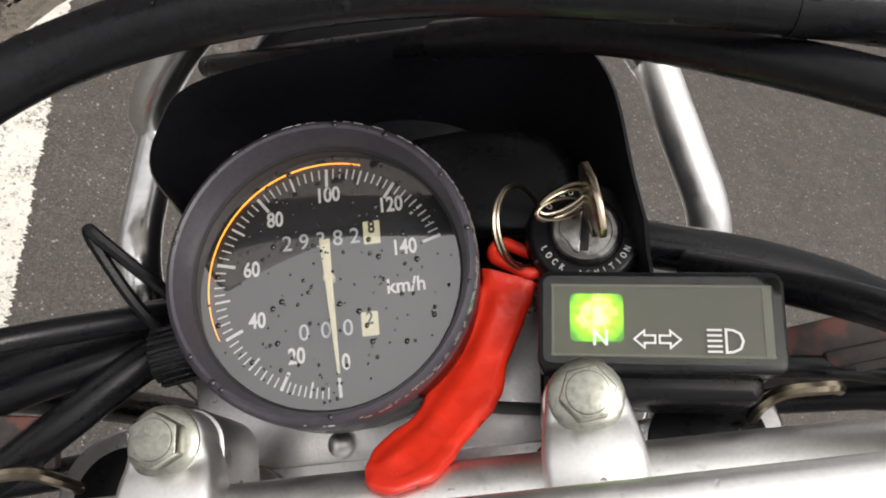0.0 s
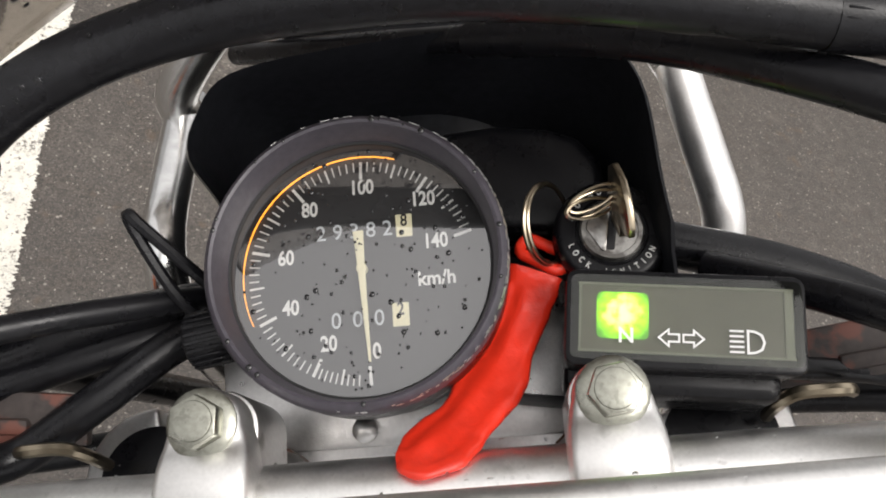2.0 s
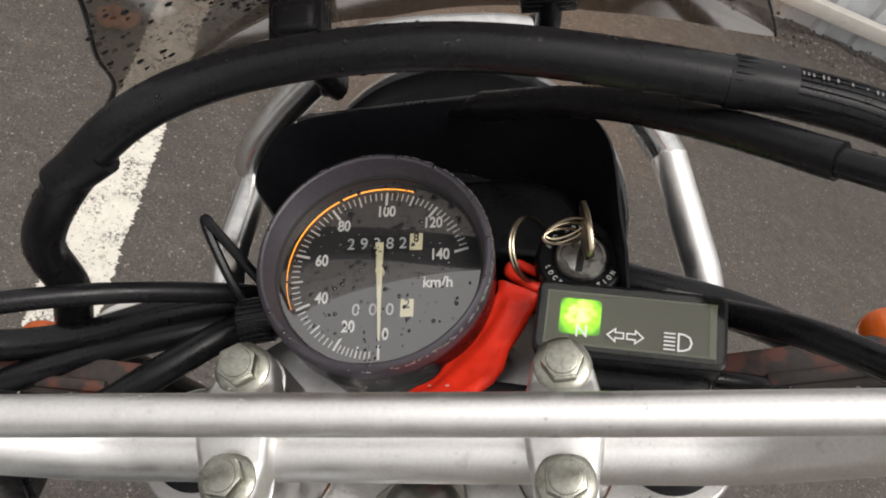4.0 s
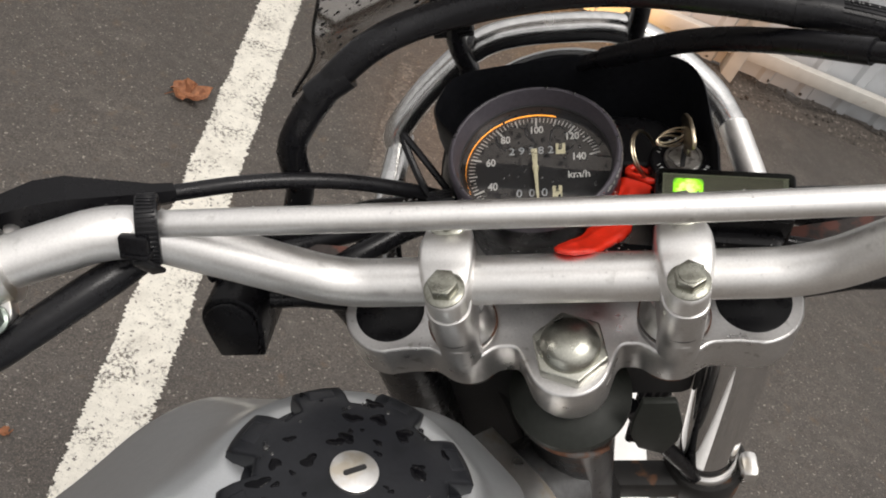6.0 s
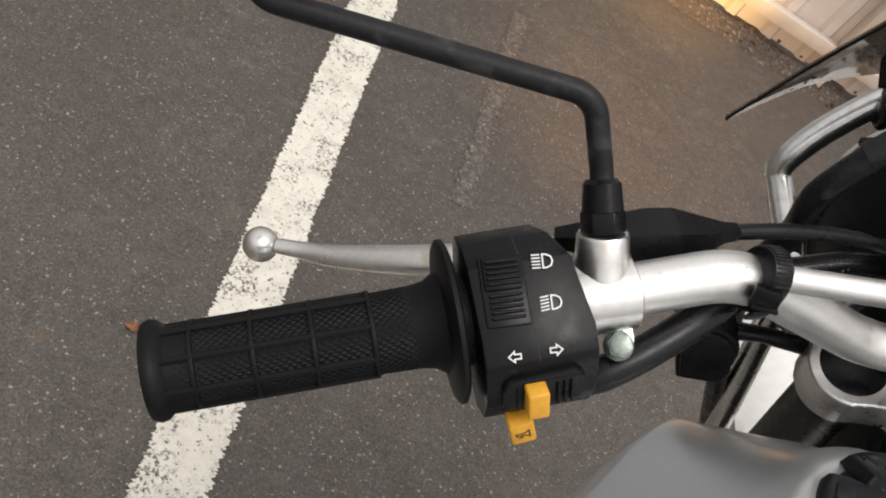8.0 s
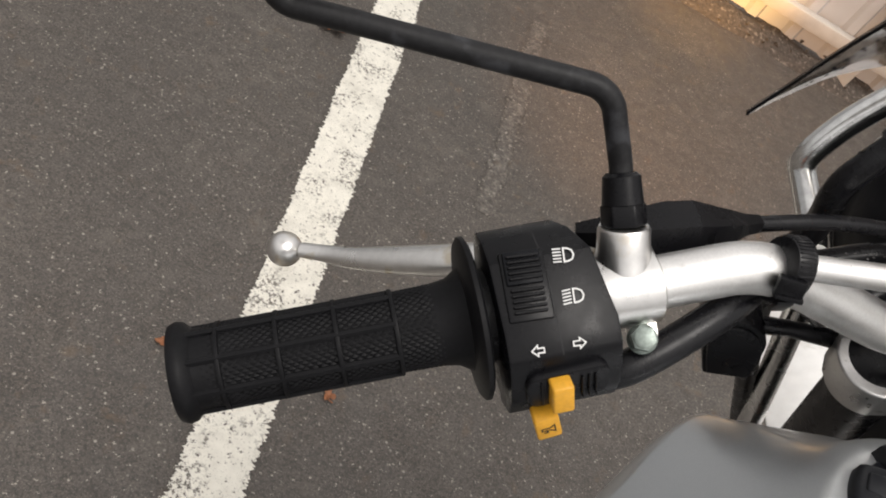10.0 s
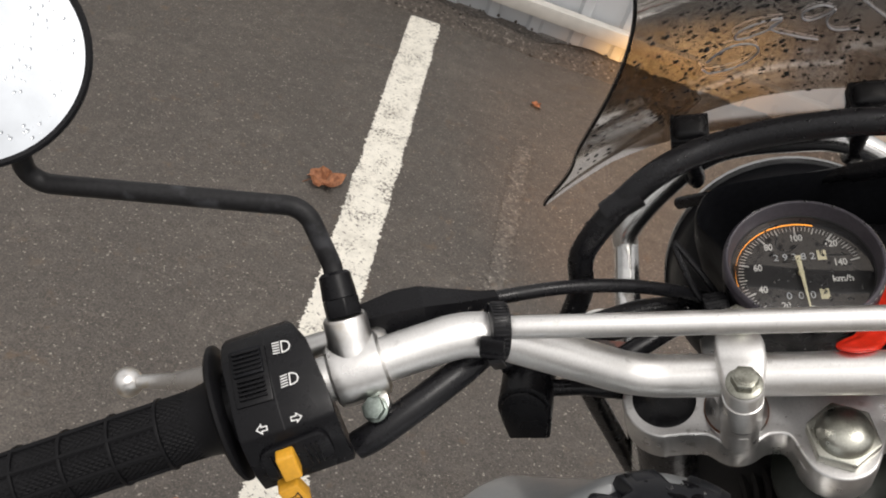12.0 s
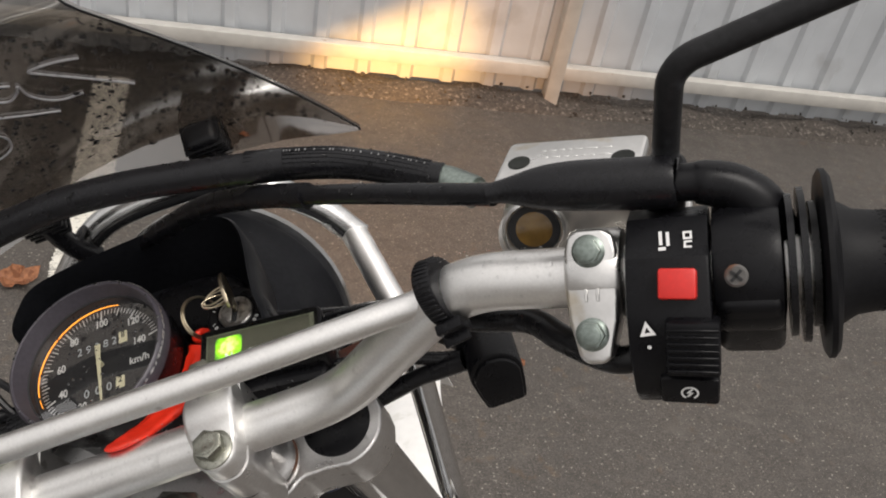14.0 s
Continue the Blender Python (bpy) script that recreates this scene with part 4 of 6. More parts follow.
# ignition lock, key and fob
IG = axes_at((58.8, 66.3, -3), (0.02, 0.05, 1))
lock = part("ignition_lock", lathe([(16.5, -60), (16.5, -14), (16.0, -10.6), (15.0, -9.3), (14.0, -9.0), (10.4, -9.0), (10.0, -9.6), (9.0, -9.8)], IG, 52), plastic, bike, "black ignition lock with worn white lettering")
part("lock_barrel", [lathe([(9.2, -11), (9.2, -8.6), (8.6, -8.0), (7.4, -8.0), (7.2, -8.5), (0, -8.4)], IG, 36), prism([(-7.0, -1.2), (-2.4, -6.6), (-1.2, -6.8), (-1.2, 6.8), (-2.4, 6.6), (-7.0, 1.2)], -8.6, -7.5, IG @ pose(0, 0, 0, 0, 0, -12), 0.4)], barrel_metal, lock, "worn grey metal lock barrel")
part("slot", prism(rounded(2.4, 12, 0.6), -8.5, -8.3, IG @ pose(0, 0, 0, 0, 0, -12), 0), matt_black, lock)
for word, mid, step in (("IGNITION", 158, 10.5), ("LOCK", 236, 11.5), ("ON", 343, 12), ("OFF", 303, 11)):
    for k, ch in enumerate(word):
        t = radians(mid - step * (k - (len(word) - 1) / 2))
        part("letter", letters(ch, 2.5, IG @ pose(12.4 * math.sin(t), 12.4 * math.cos(t), -8.9, 0, 0, 180 - math.degrees(t)), 0.12, wide=0.72), worn_print, lock)

key = thing("ignition_key", "flat brass-coloured key standing in the ignition lock", "key")
KM = axes_at((60, 66, -8), (0.0, 0.55, 0.83), (1, 0.15, 0))
part("key_bow", prism([(-8, 3), (-12.4, 5), (-13, 8.5), (-10, 14), (-4, 18), (4, 18.4), (8, 15), (8, 6.5), (5, 3)], -1.0, 1.0, KM @ Matrix(((0, 0, 1, 0), (1, 0, 0, 0), (0, 1, 0, 0), (0, 0, 0, 1))), 0.5), nickel, key)
part("key_blade", prism([(-4.2, -1), (4.2, -1), (4.2, 5), (-4.2, 5)], -0.9, 0.9, KM @ Matrix(((0, 0, 1, 0), (1, 0, 0, 0), (0, 1, 0, 0), (0, 0, 0, 1))), 0.3), nickel, key)


def ring(c, nrm, R, r, x=(1, 0, 0), stretch=1.0, n=40):
    m = axes_at(c, nrm, x)
    bm = tube([m @ V((R * math.cos(t * 2 * math.pi / n), R * stretch * math.sin(t * 2 * math.pi / n), 0)) for t in range(n + 1)], r, 8)
    return bm


rings = thing("key_ring", "nickel split ring and small loops linking key and fob", "key ring")
part("split_ring", [ring((40.6, 69.6, -12), (0.8, -0.2, 0.55), 11.6, 0.65, (0, 1, 0)), ring((41.3, 69.6, -12.2), (0.8, -0.16, 0.53), 11.3, 0.65, (0, 1, 0))], nickel, rings)
part("loop", [ring((52.6, 71.4, -3.5), (0.3, -0.5, 0.8), 7.6, 0.5, (1, 0.15, 0.2), 0.4), ring((53.2, 72.6, -2.5), (0.15, -0.45, 0.85), 7.2, 0.5, (1, 0.3, 0.2), 0.38), ring((52.4, 70.4, -4), (0.4, -0.35, 0.75), 7.4, 0.45, (1, 0.0, 0.1), 0.36)], nickel, rings)

fob = thing("key_fob", "bright red moulded silicone key fob hanging from the key ring", "key fob")
path = spline([(36.6, 57.6, -20, 8.2), (35.6, 55, -19.8, 7.6), (33.8, 50.5, -19, 7.3), (31.2, 44.5, -18, 7.0), (28, 37, -16, 6.8), (25.4, 32, -14.2, 7.2), (22.8, 27.6, -12.4, 9.0), (19.6, 23, -10, 9.3), (15.8, 18, -6.8, 8.5), (12.6, 14.4, -4.2, 7.8), (9.8, 11.6, -1.8, 9.2), (6, 8.4, 1.6, 9.8), (2.2, 5.8, 4.4, 8.2), (-1.2, 4.2, 6.4, 5.4), (-3.2, 3.4, 7.4, 1.0)], 5)
bm = bmesh.new()
rows = []
for i, q in enumerate(path):
    p, w = V(q[:3]), q[3]
    d = (V(path[min(i + 1, len(path) - 1)][:3]) - V(path[max(i - 1, 0)][:3])).normalized()
    side = d.cross(V((0.25, 0.35, 0.9)).lerp(V((0.05, 0.72, 0.69)), min(1, i / 56))).normalized()
    up = side.cross(d)
    h = (2.6 - 1.3 * max(0.0, min(1.0, (i - 36) / 30))) * min(1.0, 0.3 + w / 8)
    row = []
    for k in range(28):
        t = 2 * math.pi * k / 28
        a, b = math.copysign(abs(math.cos(t)) ** 0.6, math.cos(t)), math.copysign(abs(math.sin(t)) ** 0.8, math.sin(t))
        ridge = 0.9 * math.exp(-(((a - 0.12) / 0.3) ** 2)) - 0.7 * math.exp(-(((abs(a - 0.12) - 0.52) / 0.16) ** 2)) if b > 0.2 and 8 < i < 62 else 0.0
        lump = 0.35 * noise.noise(p * 0.16 + V((a * 3, b * 2, 0))) + 0.2 * noise.noise(p * 0.5 + V((a * 5, b, 3)))
        row.append(bm.verts.new(p + side * (w + 0.8 * noise.noise(p * 0.2 + V((0, a * 2, 7)))) * a + up * (h * b + ridge + lump)))
    rows.append(row)
for a, b in zip(rows, rows[1:]):
    for k in range(28):
        bm.faces.new((a[k], a[(k + 1) % 28], b[(k + 1) % 28], b[k]))
bm.faces.new(rows[0][::-1])
bm.faces.new(rows[-1])
bmesh.ops.recalc_face_normals(bm, faces=bm.faces)
part("fob_body", bm, red_rubber, fob, angle=60)
eye_m = axes_at((39.2, 62.6, -19), (0.05, 0.3, 0.95), (14.2, -6.9, 8.9))
part("fob_eye", tube([eye_m @ V((x, y, 0)) for x, y in [*rounded(14.6, 6.2, 2.6, 4), rounded(14.6, 6.2, 2.6, 4)[0]]], 1.8, 10), red_rubber, fob)
part("dimple", lathe([(1.3, -0.2), (1.3, 0.15), (0, 0.15)], axes_at((20.4, 25.6, -8.6), (0.2, 0.6, 0.77)), 12), matt_black, fob)

# black cowl round the instruments, headlamp shell behind it
rim = [(-36, 36), (-44, 56), (-51, 80), (-62, 98), (-60, 112), (-50, 124), (-18, 128), (30, 128), (58, 121), (69, 106), (71, 76), (72, 45), (62, 20)]
loop = [V((*q, 0)) for q in rim]
bm = bmesh.new()
levels = []
for z, k, dy in ((-62, 0.78, 0), (-50, 0.9, 0), (-24, 0.97, 0), (-9, 1.0, 0), (-7, 1.012, 0), (-9, 1.03, 0), (-26, 1.03, 0), (-60, 0.95, 0), (-78, 0.8, 0)):
    c = V((3, 78, 0))
    pts = [q[:2] for q in spline([*rim, rim[0]], 5)][:-1]
    lift = lambda x, y: 0.05 * (x + 75) if y > 60 else 0
    levels.append([bm.verts.new(((x - c.x) * k + c.x, (y - c.y) * k + c.y + dy, z + lift(x, y) - (12 if y < 40 else 0))) for x, y in pts])
for a, b in zip(levels, levels[1:]):
    for k in range(len(a)):
        j = (k + 1) % len(a)
        bm.faces.new((a[k], a[j], b[j], b[k]))
bm.faces.new(levels[0][::-1])
bm.faces.new(levels[-1])
bmesh.ops.recalc_face_normals(bm, faces=bm.faces)
cowl = part("instrument_cowl", bm, wet_plastic, bike, "wet black plastic instrument cowl", 50)
part("inner_cover", prism([(10, 76), (8, 108), (28, 109), (44, 106.5), (54, 102.5), (60, 94), (61, 84), (60, 70)], -60, -26, Matrix(), 4, 3), plastic, cowl)
LAMP = axes_at((2, 142, -132), (0.08, 0.79, -0.60), (1, 0, 0))
shell = part("headlamp", lathe([(0, -88), (30, -84), (58, -68), (72, -42), (80, -14), (82, 0), (84, 2), (84, 12), (81, 15)], LAMP, 56, close=False), wet_plastic, bike, "round headlamp with black shell, switched on")
part("lamp_rim", lathe([(80, 12), (85.5, 12), (86, 18), (83, 22), (78, 22)], LAMP, 56, close=False), chrome, shell, "bright lamp rim")
part("reflector", lathe([(20, -45), (50, -25), (70, 0), (78, 20)], LAMP, 48, close=False), polished, shell)
part("lamp_bulb", lathe([(0, -44), (9, -40), (9, -30), (0, -24)], LAMP, 20), material("lit_bulb", (1.0, 0.6, 0.25), 0.5, emit=12.0), shell)
part("cowl_screw", lathe([(6, 0), (6, 3), (4.5, 4.5), (0, 5)], axes_at((0, 150, -44), (0, 0.35, 0.93)), 20), wet_plastic, cowl)
# the lamp's filament, and an unseen shield added to give its beam a slanted upper edge
def to_bike(p):
    return BIKE.inverted() @ V(p) * 1000


filament = LAMP @ V((0, 0, -16))
low, high = to_bike((0.416, 2.592, 0.176)), to_bike((0.843, 2.564, 0.408))
e0, e1 = (filament + (q - filament).normalized() * 40 for q in (low, high))
along = (e1 - e0).normalized()
over = to_bike((0.3, 2.6, 0.6)) - low
over = (over - along * over.dot(along)).normalized()
mid = (e0 + e1) / 2
sheet = Matrix((along, over, along.cross(over))).transposed().to_4x4()
sheet.translation = mid
part("beam_shield", prism([(-55, 0), (55, 0), (50, 40), (-50, 40)], -0.5, 0.5, sheet, 0), matt_black, shell, "unseen dark sheet added inside the lamp to cut its beam")
beam = new("headlamp_beam", bpy.data.lights.new("headlamp_beam", "SPOT"))
beam.data.energy, beam.data.spot_size, beam.data.spot_blend, beam.data.shadow_soft_size, beam.data.color = 600, radians(17), 1.0, 0.001, (1.0, 0.55, 0.16)
beam.matrix_world = look(BIKE @ (filament * 0.001), (0.57, 2.58, 0.16))
spill = new("headlamp_spill", bpy.data.lights.new("headlamp_spill", "SPOT"))
spill.data.energy, spill.data.spot_size, spill.data.spot_blend, spill.data.shadow_soft_size, spill.data.color = 150, radians(42), 1.0, 0.0012, (1.0, 0.46, 0.13)
spill.matrix_world = look(BIKE @ (filament * 0.001), (0.56, 2.3, 0.0))

# ---- left-hand controls ----
def grip(s, d0, d1, flange):
    """A waffle grip with a wide inner flange and an end bead."""
    m = across(bar_frame(s, 0))
    body = [(11.2, d0 + 1), (21, d0 + 2.5), (17.5, d0 + 8), (16.0, d0 + 18), (15.4, d0 + 40), (15.6, d1 - 30), (16.2, d1 - 8), (19.3, d1 - 5), (19.9, d1 - 2.5), (19.0, d1), (12, d1 + 1.2), (0, d1 + 1.2)]
    g = part("grip", lathe(body, m, 40), grip_rubber, bike, "black rubber waffle grip")
    part("flange", lathe([(12, d0 - 2.6), (flange - 2, d0 - 2.6), (flange, d0 - 1.5), (flange, d0 + 0.2), (flange - 2, d0 + 1.6), (20, d0 + 3)], m, 56), grip_rubber, g)
    for k in range(4):
        d = d1 - 18 - 22.5 * k
        part("rib", lathe([(15.0, d - 1.2), (17.3, d - 0.8), (17.5, d), (17.3, d + 0.8), (15.0, d + 1.2)], m, 40), grip_rubber, g)
    for k in range(8):
        a = 2 * math.pi * (k + 0.3) / 8
        part("rib", tube([m @ V((16.1 * math.cos(a), 16.1 * math.sin(a), d)) for d in (d1 - 85.5, d1 - 60, d1 - 20, d1 - 6)], 1.5, 6), grip_rubber, g)
    # fine diamond knurl between the ribs
    bm = bmesh.new()
    for i in range(int((d1 - d0 - 22) / 1.7)):
        for k in range(38):
            a = 2 * math.pi * (k + 0.5 * (i % 2)) / 38
            d = d0 + 12 + 1.7 * i
            rb = 15.75 + max(0.0, d0 + 34 - d) * 0.022
            c = m @ V((rb * math.cos(a), rb * math.sin(a), d))
            out = (m.to_3x3() @ V((math.cos(a), math.sin(a), 0)))
            e = (m.to_3x3() @ V((-math.sin(a), math.cos(a), 0))) * 1.12
            f = (m.to_3x3() @ V((0, 0, 1))) * 1.45
            vs = [bm.verts.new(c - e), bm.verts.new(c - f), bm.verts.new(c + e), bm.verts.new(c + f)]
            t = bm.verts.new(c + out * 0.55)
            for q in range(4):
                bm.faces.new((vs[q], vs[(q + 1) % 4], t))
    knurl = part("knurl", bm, grip_rubber, g)
    tagged(knurl, kind="stuff")
    return g


grip(-1, 124, 240, 33)
L = bar_frame(-1, 0)
AL = across(L)  # x ahead, y up, z outward along the bar

prof = [(27, 4), (29.5, 11), (28.5, 17.5), (19, 26.5), (6, 31.0), (-21, 25.4), (-30, 20.5), (-35, 11), (-38, 1), (-38, -12), (-30, -23), (10, -24), (22, -14)]
hb = prism(prof, 73.5, 117, AL, 1.1, 2)
for v in hb.verts:
    q = AL.inverted() @ v.co
    if q.z < 90 and q.x > -4:
        v.co = AL @ V((q.x, q.y, q.z + 11 * (q.x + 4) / 30))
sw = part("switch_housing", hb, plastic, bike, "black plastic switch housing with lamp, turn and horn switches", 24)
part("seam", prism([(a * 0.995, b * 1.004) for a, b in prof], 96.2, 96.8, AL, 0), matt_black, sw)
part("inner_collar", lathe([(14, 116), (19, 116.5), (19, 122), (14, 122.4)], AL, 32), plastic, sw)


def on_face(y, z, d, slope, turn=0.0, side=-1):
    """A pose on the sloping top of a housing: x toward the inner end of the bar or out, y ahead, z off the face."""
    m = AL if side < 0 else AR
    c = m @ V((y, z, d))
    zax = m.to_3x3() @ V((-math.sin(radians(slope)), math.cos(radians(slope)), 0))
    return axes_at(c, zax, (1, 0, 0)) @ pose(0, 0, 0, 0, 0, turn)


slide = part("dimmer_switch", block((17, 27, 3), on_face(-4, 28.6, 105, 12, 18), 0.8), plastic, sw)
part("slider", block((14, 13, 4), on_face(2.5, 30.0, 105, 12, 18) @ Matrix.Translation((0, 0, 1.2)), 0.8), wet_plastic, slide)
for k in range(11):
    y = 17.6 - 2.1 * k
    if k != 5:
        part("ridge", block((12.5, 1.1, 2.0), on_face(-4, 28.7, 105, 12, 18) @ Matrix.Translation((0, y - 7, 3.6 if y > 7.6 else 2.2)), 0.3, 1), plastic, slide)
beam_symbol(on_face(4.5, 31.0, 88.5, 12, 15) @ Matrix.Translation((0, 0, 0.6)), 0.78, sw)
beam_symbol(on_face(-11, 27.5, 88.5, 12, 15) @ Matrix.Translation((0, 0, 0.6)), 0.78, sw, 0.7)
part("turn_symbol", line_art(arrow(0, 0, -1, 0.54), on_face(-27.5, 22.2, 105.5, 26, 15) @ Matrix.Translation((0, 0, 0.5)), 0.26), print_white, sw)
part("turn_symbol", line_art(arrow(0, 0, 1, 0.54), on_face(-27.5, 22.2, 90.5, 26, 15) @ Matrix.Translation((0, 0, 0.5)), 0.26), print_white, sw)
cradle = part("turn_cradle", prism(rounded(32, 17, 5), -3, 2.5, on_face(-36.4, 8, 95.5, 72, 6), 1.2), plastic, sw)
for k in range(-4, 5):
    if abs(k) > 1:
        part("ridge", block((0.9, 12, 1.6), on_face(-37.4, 8, 95.5 - 2.6 * k, 72, 6) @ Matrix.Translation((0, 0, 2.2)), 0.25, 1), plastic, cradle)
part("turn_switch", block((8.2, 13, 8), on_face(-39.5, 10, 99.5, 66, 6) @ Matrix.Translation((0, 0, 2)), 1.0, 3), yellow_plastic, sw, "yellow turn-signal slider")
horn = part("horn_button", prism(rounded(10, 15, 1.6), -4, 4, on_face(-42.5, -9, 104, 78, 10) @ Matrix.Translation((0, -2, 1.0)), 1.0, 2), yellow_plastic, sw, "yellow horn button with a horn symbol")
hm = on_face(-42.5, -9, 104, 78, 10) @ Matrix.Translation((0, -1.5, 5.1))
part("horn_symbol", line_art([(-2.6, -0.8), (-2.6, 0.8), (0.6, 0.8), (2.6, 2.4), (2.6, -2.4), (0.6, -0.8)], hm, 0.3) + line_art([(-0.6, -0.8), (-0.4, -2.4), (-2.0, -2.2)], hm, 0.26, False), matt_black, horn)
part("switch_foot", block((34, 14, 10), AL @ pose(-22, -24, 96, 0, 90, 0), 2), plastic, sw)

# mirror perch and clutch lever
perch = part("lever_perch", [lathe([(13.5, 47), (15.6, 48.5), (15.8, 52), (15.8, 68), (15.2, 72), (13, 73.5)], AL, 40),
                             lathe([(13.5, 2), (12.0, 12), (10.8, 18), (10.6, 26), (9.8, 27.4), (6, 27.4)], axes_at(on_bar(-1, 61), (-0.1, 0.64, 0.76)), 36),
                             prism(rounded(12, 14, 5), -4, 2.0, axes_at((-220.5, -45, 56.5), (0.05, -0.35, 0.93), (1, 0.3, 0)), 1.0)], polished, bike, "cast bare-alloy lever perch with mirror boss")
part("bolt", hex_bolt(axes_at((-220.3, -50.2, 57.5), (0.05, -0.35, 0.93), (1, 0.5, 0)), 9.6, 6.0, 6.2), verdigris, perch, "dull greenish hex bolt")
part("lug", block((8, 22, 16), axes_at(on_bar(-1, 54) + V((0, 16, -6)), (0.2, 0.3, 0.9), (1, 0.4, 0)), 3), polished, perch)
lever = part("clutch_lever", tube(spline([(-216, 3, 54.5, 6), (-238, -4, 52.5, 6.2), (-264, -8.8, 47.3, 7.4), (-302, -12.4, 35.4, 8.0), (-330, -11, 25.2, 7.3), (-356, -8.2, 15.6, 5.8), (-374, -4.8, 10, 4.6), (-388, -3.4, 8, 4.0)], 6), 6, 18, 0.7), polished, bike, "bare-alloy clutch lever with a ball end")
bm = bmesh.new()
bmesh.ops.create_uvsphere(bm, u_segments=24, v_segments=16, radius=9.2, matrix=Matrix.Translation((-397, -2.9, 6.1)))
part("ball_end", bm, polished, lever)
boot = part("lever_boot", tube([(-252, -6, 60, 5), (-236, -4, 60, 9.5), (-216, 2, 58, 13.5), (-206, 5, 56, 13.5), (-189, 13, 47.5, 9), (-179, 20, 40.5, 5.6), (-172, 24.3, 36, 4.8)], 9, 6), plastic, bike, "angular black rubber boot over the clutch cable", 20)

# mirrors
def mirror(s, base, collar, bends, centre, normal, R):
    d = (V(bends[0]) - V(base)).normalized()
    u = (V(collar) - V(base)).normalized()
    arm = part("mirror_arm", tube(fillet([V(base) + u * 4, V(collar), *bends], 14, 8), 4.8, 18), arm_coat, bike, "dusty black mirror arm")
    part("lock_nut", [prism([(9.2 * math.cos(radians(60 * k)), 9.2 * math.sin(radians(60 * k))) for k in range(6)], 0, 9, axes_at(base, u), 0.8), lathe([(8.4, 9), (7.6, 20), (6.0, 21.5)], axes_at(base, u), 28)], plastic, arm)
    m = axes_at(centre, normal, (1, 0, 0))
    head = part("rear_mirror", lathe([(0, -16), (R * 0.55, -14), (R * 0.88, -8), (R + 1.5, -1), (R + 1.8, 1.5), (R + 0.6, 2.8), (R - 1.4, 2.4), (R - 1.8, 0.4)], m, 64, close=False), plastic, bike, "round black rear-view mirror with a wet glass")
    part("mirror_glass", lathe([(0, 1.2), (R * 0.5, 0.9), (R - 1.6, 0.2)], m, 64, close=False), mirror_mat, head)
    return m


u0 = V((-0.1, 0.64, 0.76)).normalized()
b0 = on_bar(-1, 61) + u0 * 27
MIR = mirror(-1, b0, (-237.4, 4, 100), [(-244.4, 18.7, 126.1), (-374.5, 22, 155.3), (-366, 24, 178), (-374, 42, 192), (-384, 52, 203)], (-380.6, 49.4, 212.4), (0.49, -0.538, 0.77), 52)

# right-hand controls
AR = across(bar_frame(1, 4.5))
grip(1, 135, 242, 31.5)
rprof = [(20, 0), (18, 13), (9, 20.5), (-8, 23), (-24, 17), (-36, 6), (-42, -8), (-42, -16), (-34, -24), (5, -24), (16, -14)]
rsw = part("switch_housing", prism(rprof, 67, 94, AR, 1.1, 2), plastic, bike, "black plastic switch housing with red stop switch and starter button", 24)
part("stop_switch", block((12, 10, 8), on_face(-17, 21, 83, 25, -21, 1) @ Matrix.Translation((1, 0, 0)), 1.0, 2), red_plastic, rsw, "red engine stop switch")
sm = on_face(-2, 22.6, 82.5, 6, -19, 1) @ Matrix.Translation((0, 0, 0.5))
part("mark_bar", [block((1.1, 5, 0.2), sm @ Matrix.Translation((-3.5, 1.5, 0)), 0), block((1.1, 5, 0.2), sm @ Matrix.Translation((-1.2, 1.0, 0)), 0), block((2.4, 1.2, 0.2), sm @ Matrix.Translation((-3.2, -2.4, 0)), 0)], print_white, rsw, "worn white marks")
part("mark_ring", line_art([(4, 2.8), (6.2, 2.8), (6.2, 0.6), (4, 0.6)], sm, 0.35) + line_art([(6.4, -0.6), (4.2, -0.6), (4.0, -2.4), (6.2, -2.6)], sm, 0.35, False), print_white, rsw)
ss = part("lamp_slider", block((17, 19, 8), on_face(-33, 8.5, 87.5, 50, -14, 1), 1.2, 2), plastic, rsw)
for k in range(7):
    part("ridge", block((16, 1.0, 1.2), on_face(-33, 8.5, 87.5, 50, -14, 1) @ Matrix.Translation((0, 7.2 - 2.4 * k, 4.2)), 0.25, 1), plastic, ss)
part("lamp_mark", line_art([(-1.8, -1.6), (1.8, -1.6), (0, 1.8)], on_face(-29, 13.5, 73.5, 40, -8, 1) @ Matrix.Translation((0, 0, 0.8)), 0.5) + [prism(disc(0.7, 10), 0, 0.2, on_face(-33, 9, 73.8, 50, -8, 1) @ Matrix.Translation((0, 0, 0.8)), 0)], print_white, rsw)
st = part("starter_button", block((19, 12, 9), on_face(-39, -7.5, 85, 70, -8, 1), 1.4, 2), plastic, rsw, "black starter button with a white symbol")
stm = on_face(-39, -7.5, 85, 70, -8, 1) @ Matrix.Translation((0, 0, 4.7))
part("starter_symbol", line_art([(2.6 * math.cos(radians(t)), 2.6 * math.sin(radians(t))) for t in range(-60, 241, 20)], stm, 0.32, False) + line_art([(0.8, 1.8), (-0.6, 0.1), (0.6, -0.1), (-0.8, -1.8)], stm, 0.3, False), print_white, st)

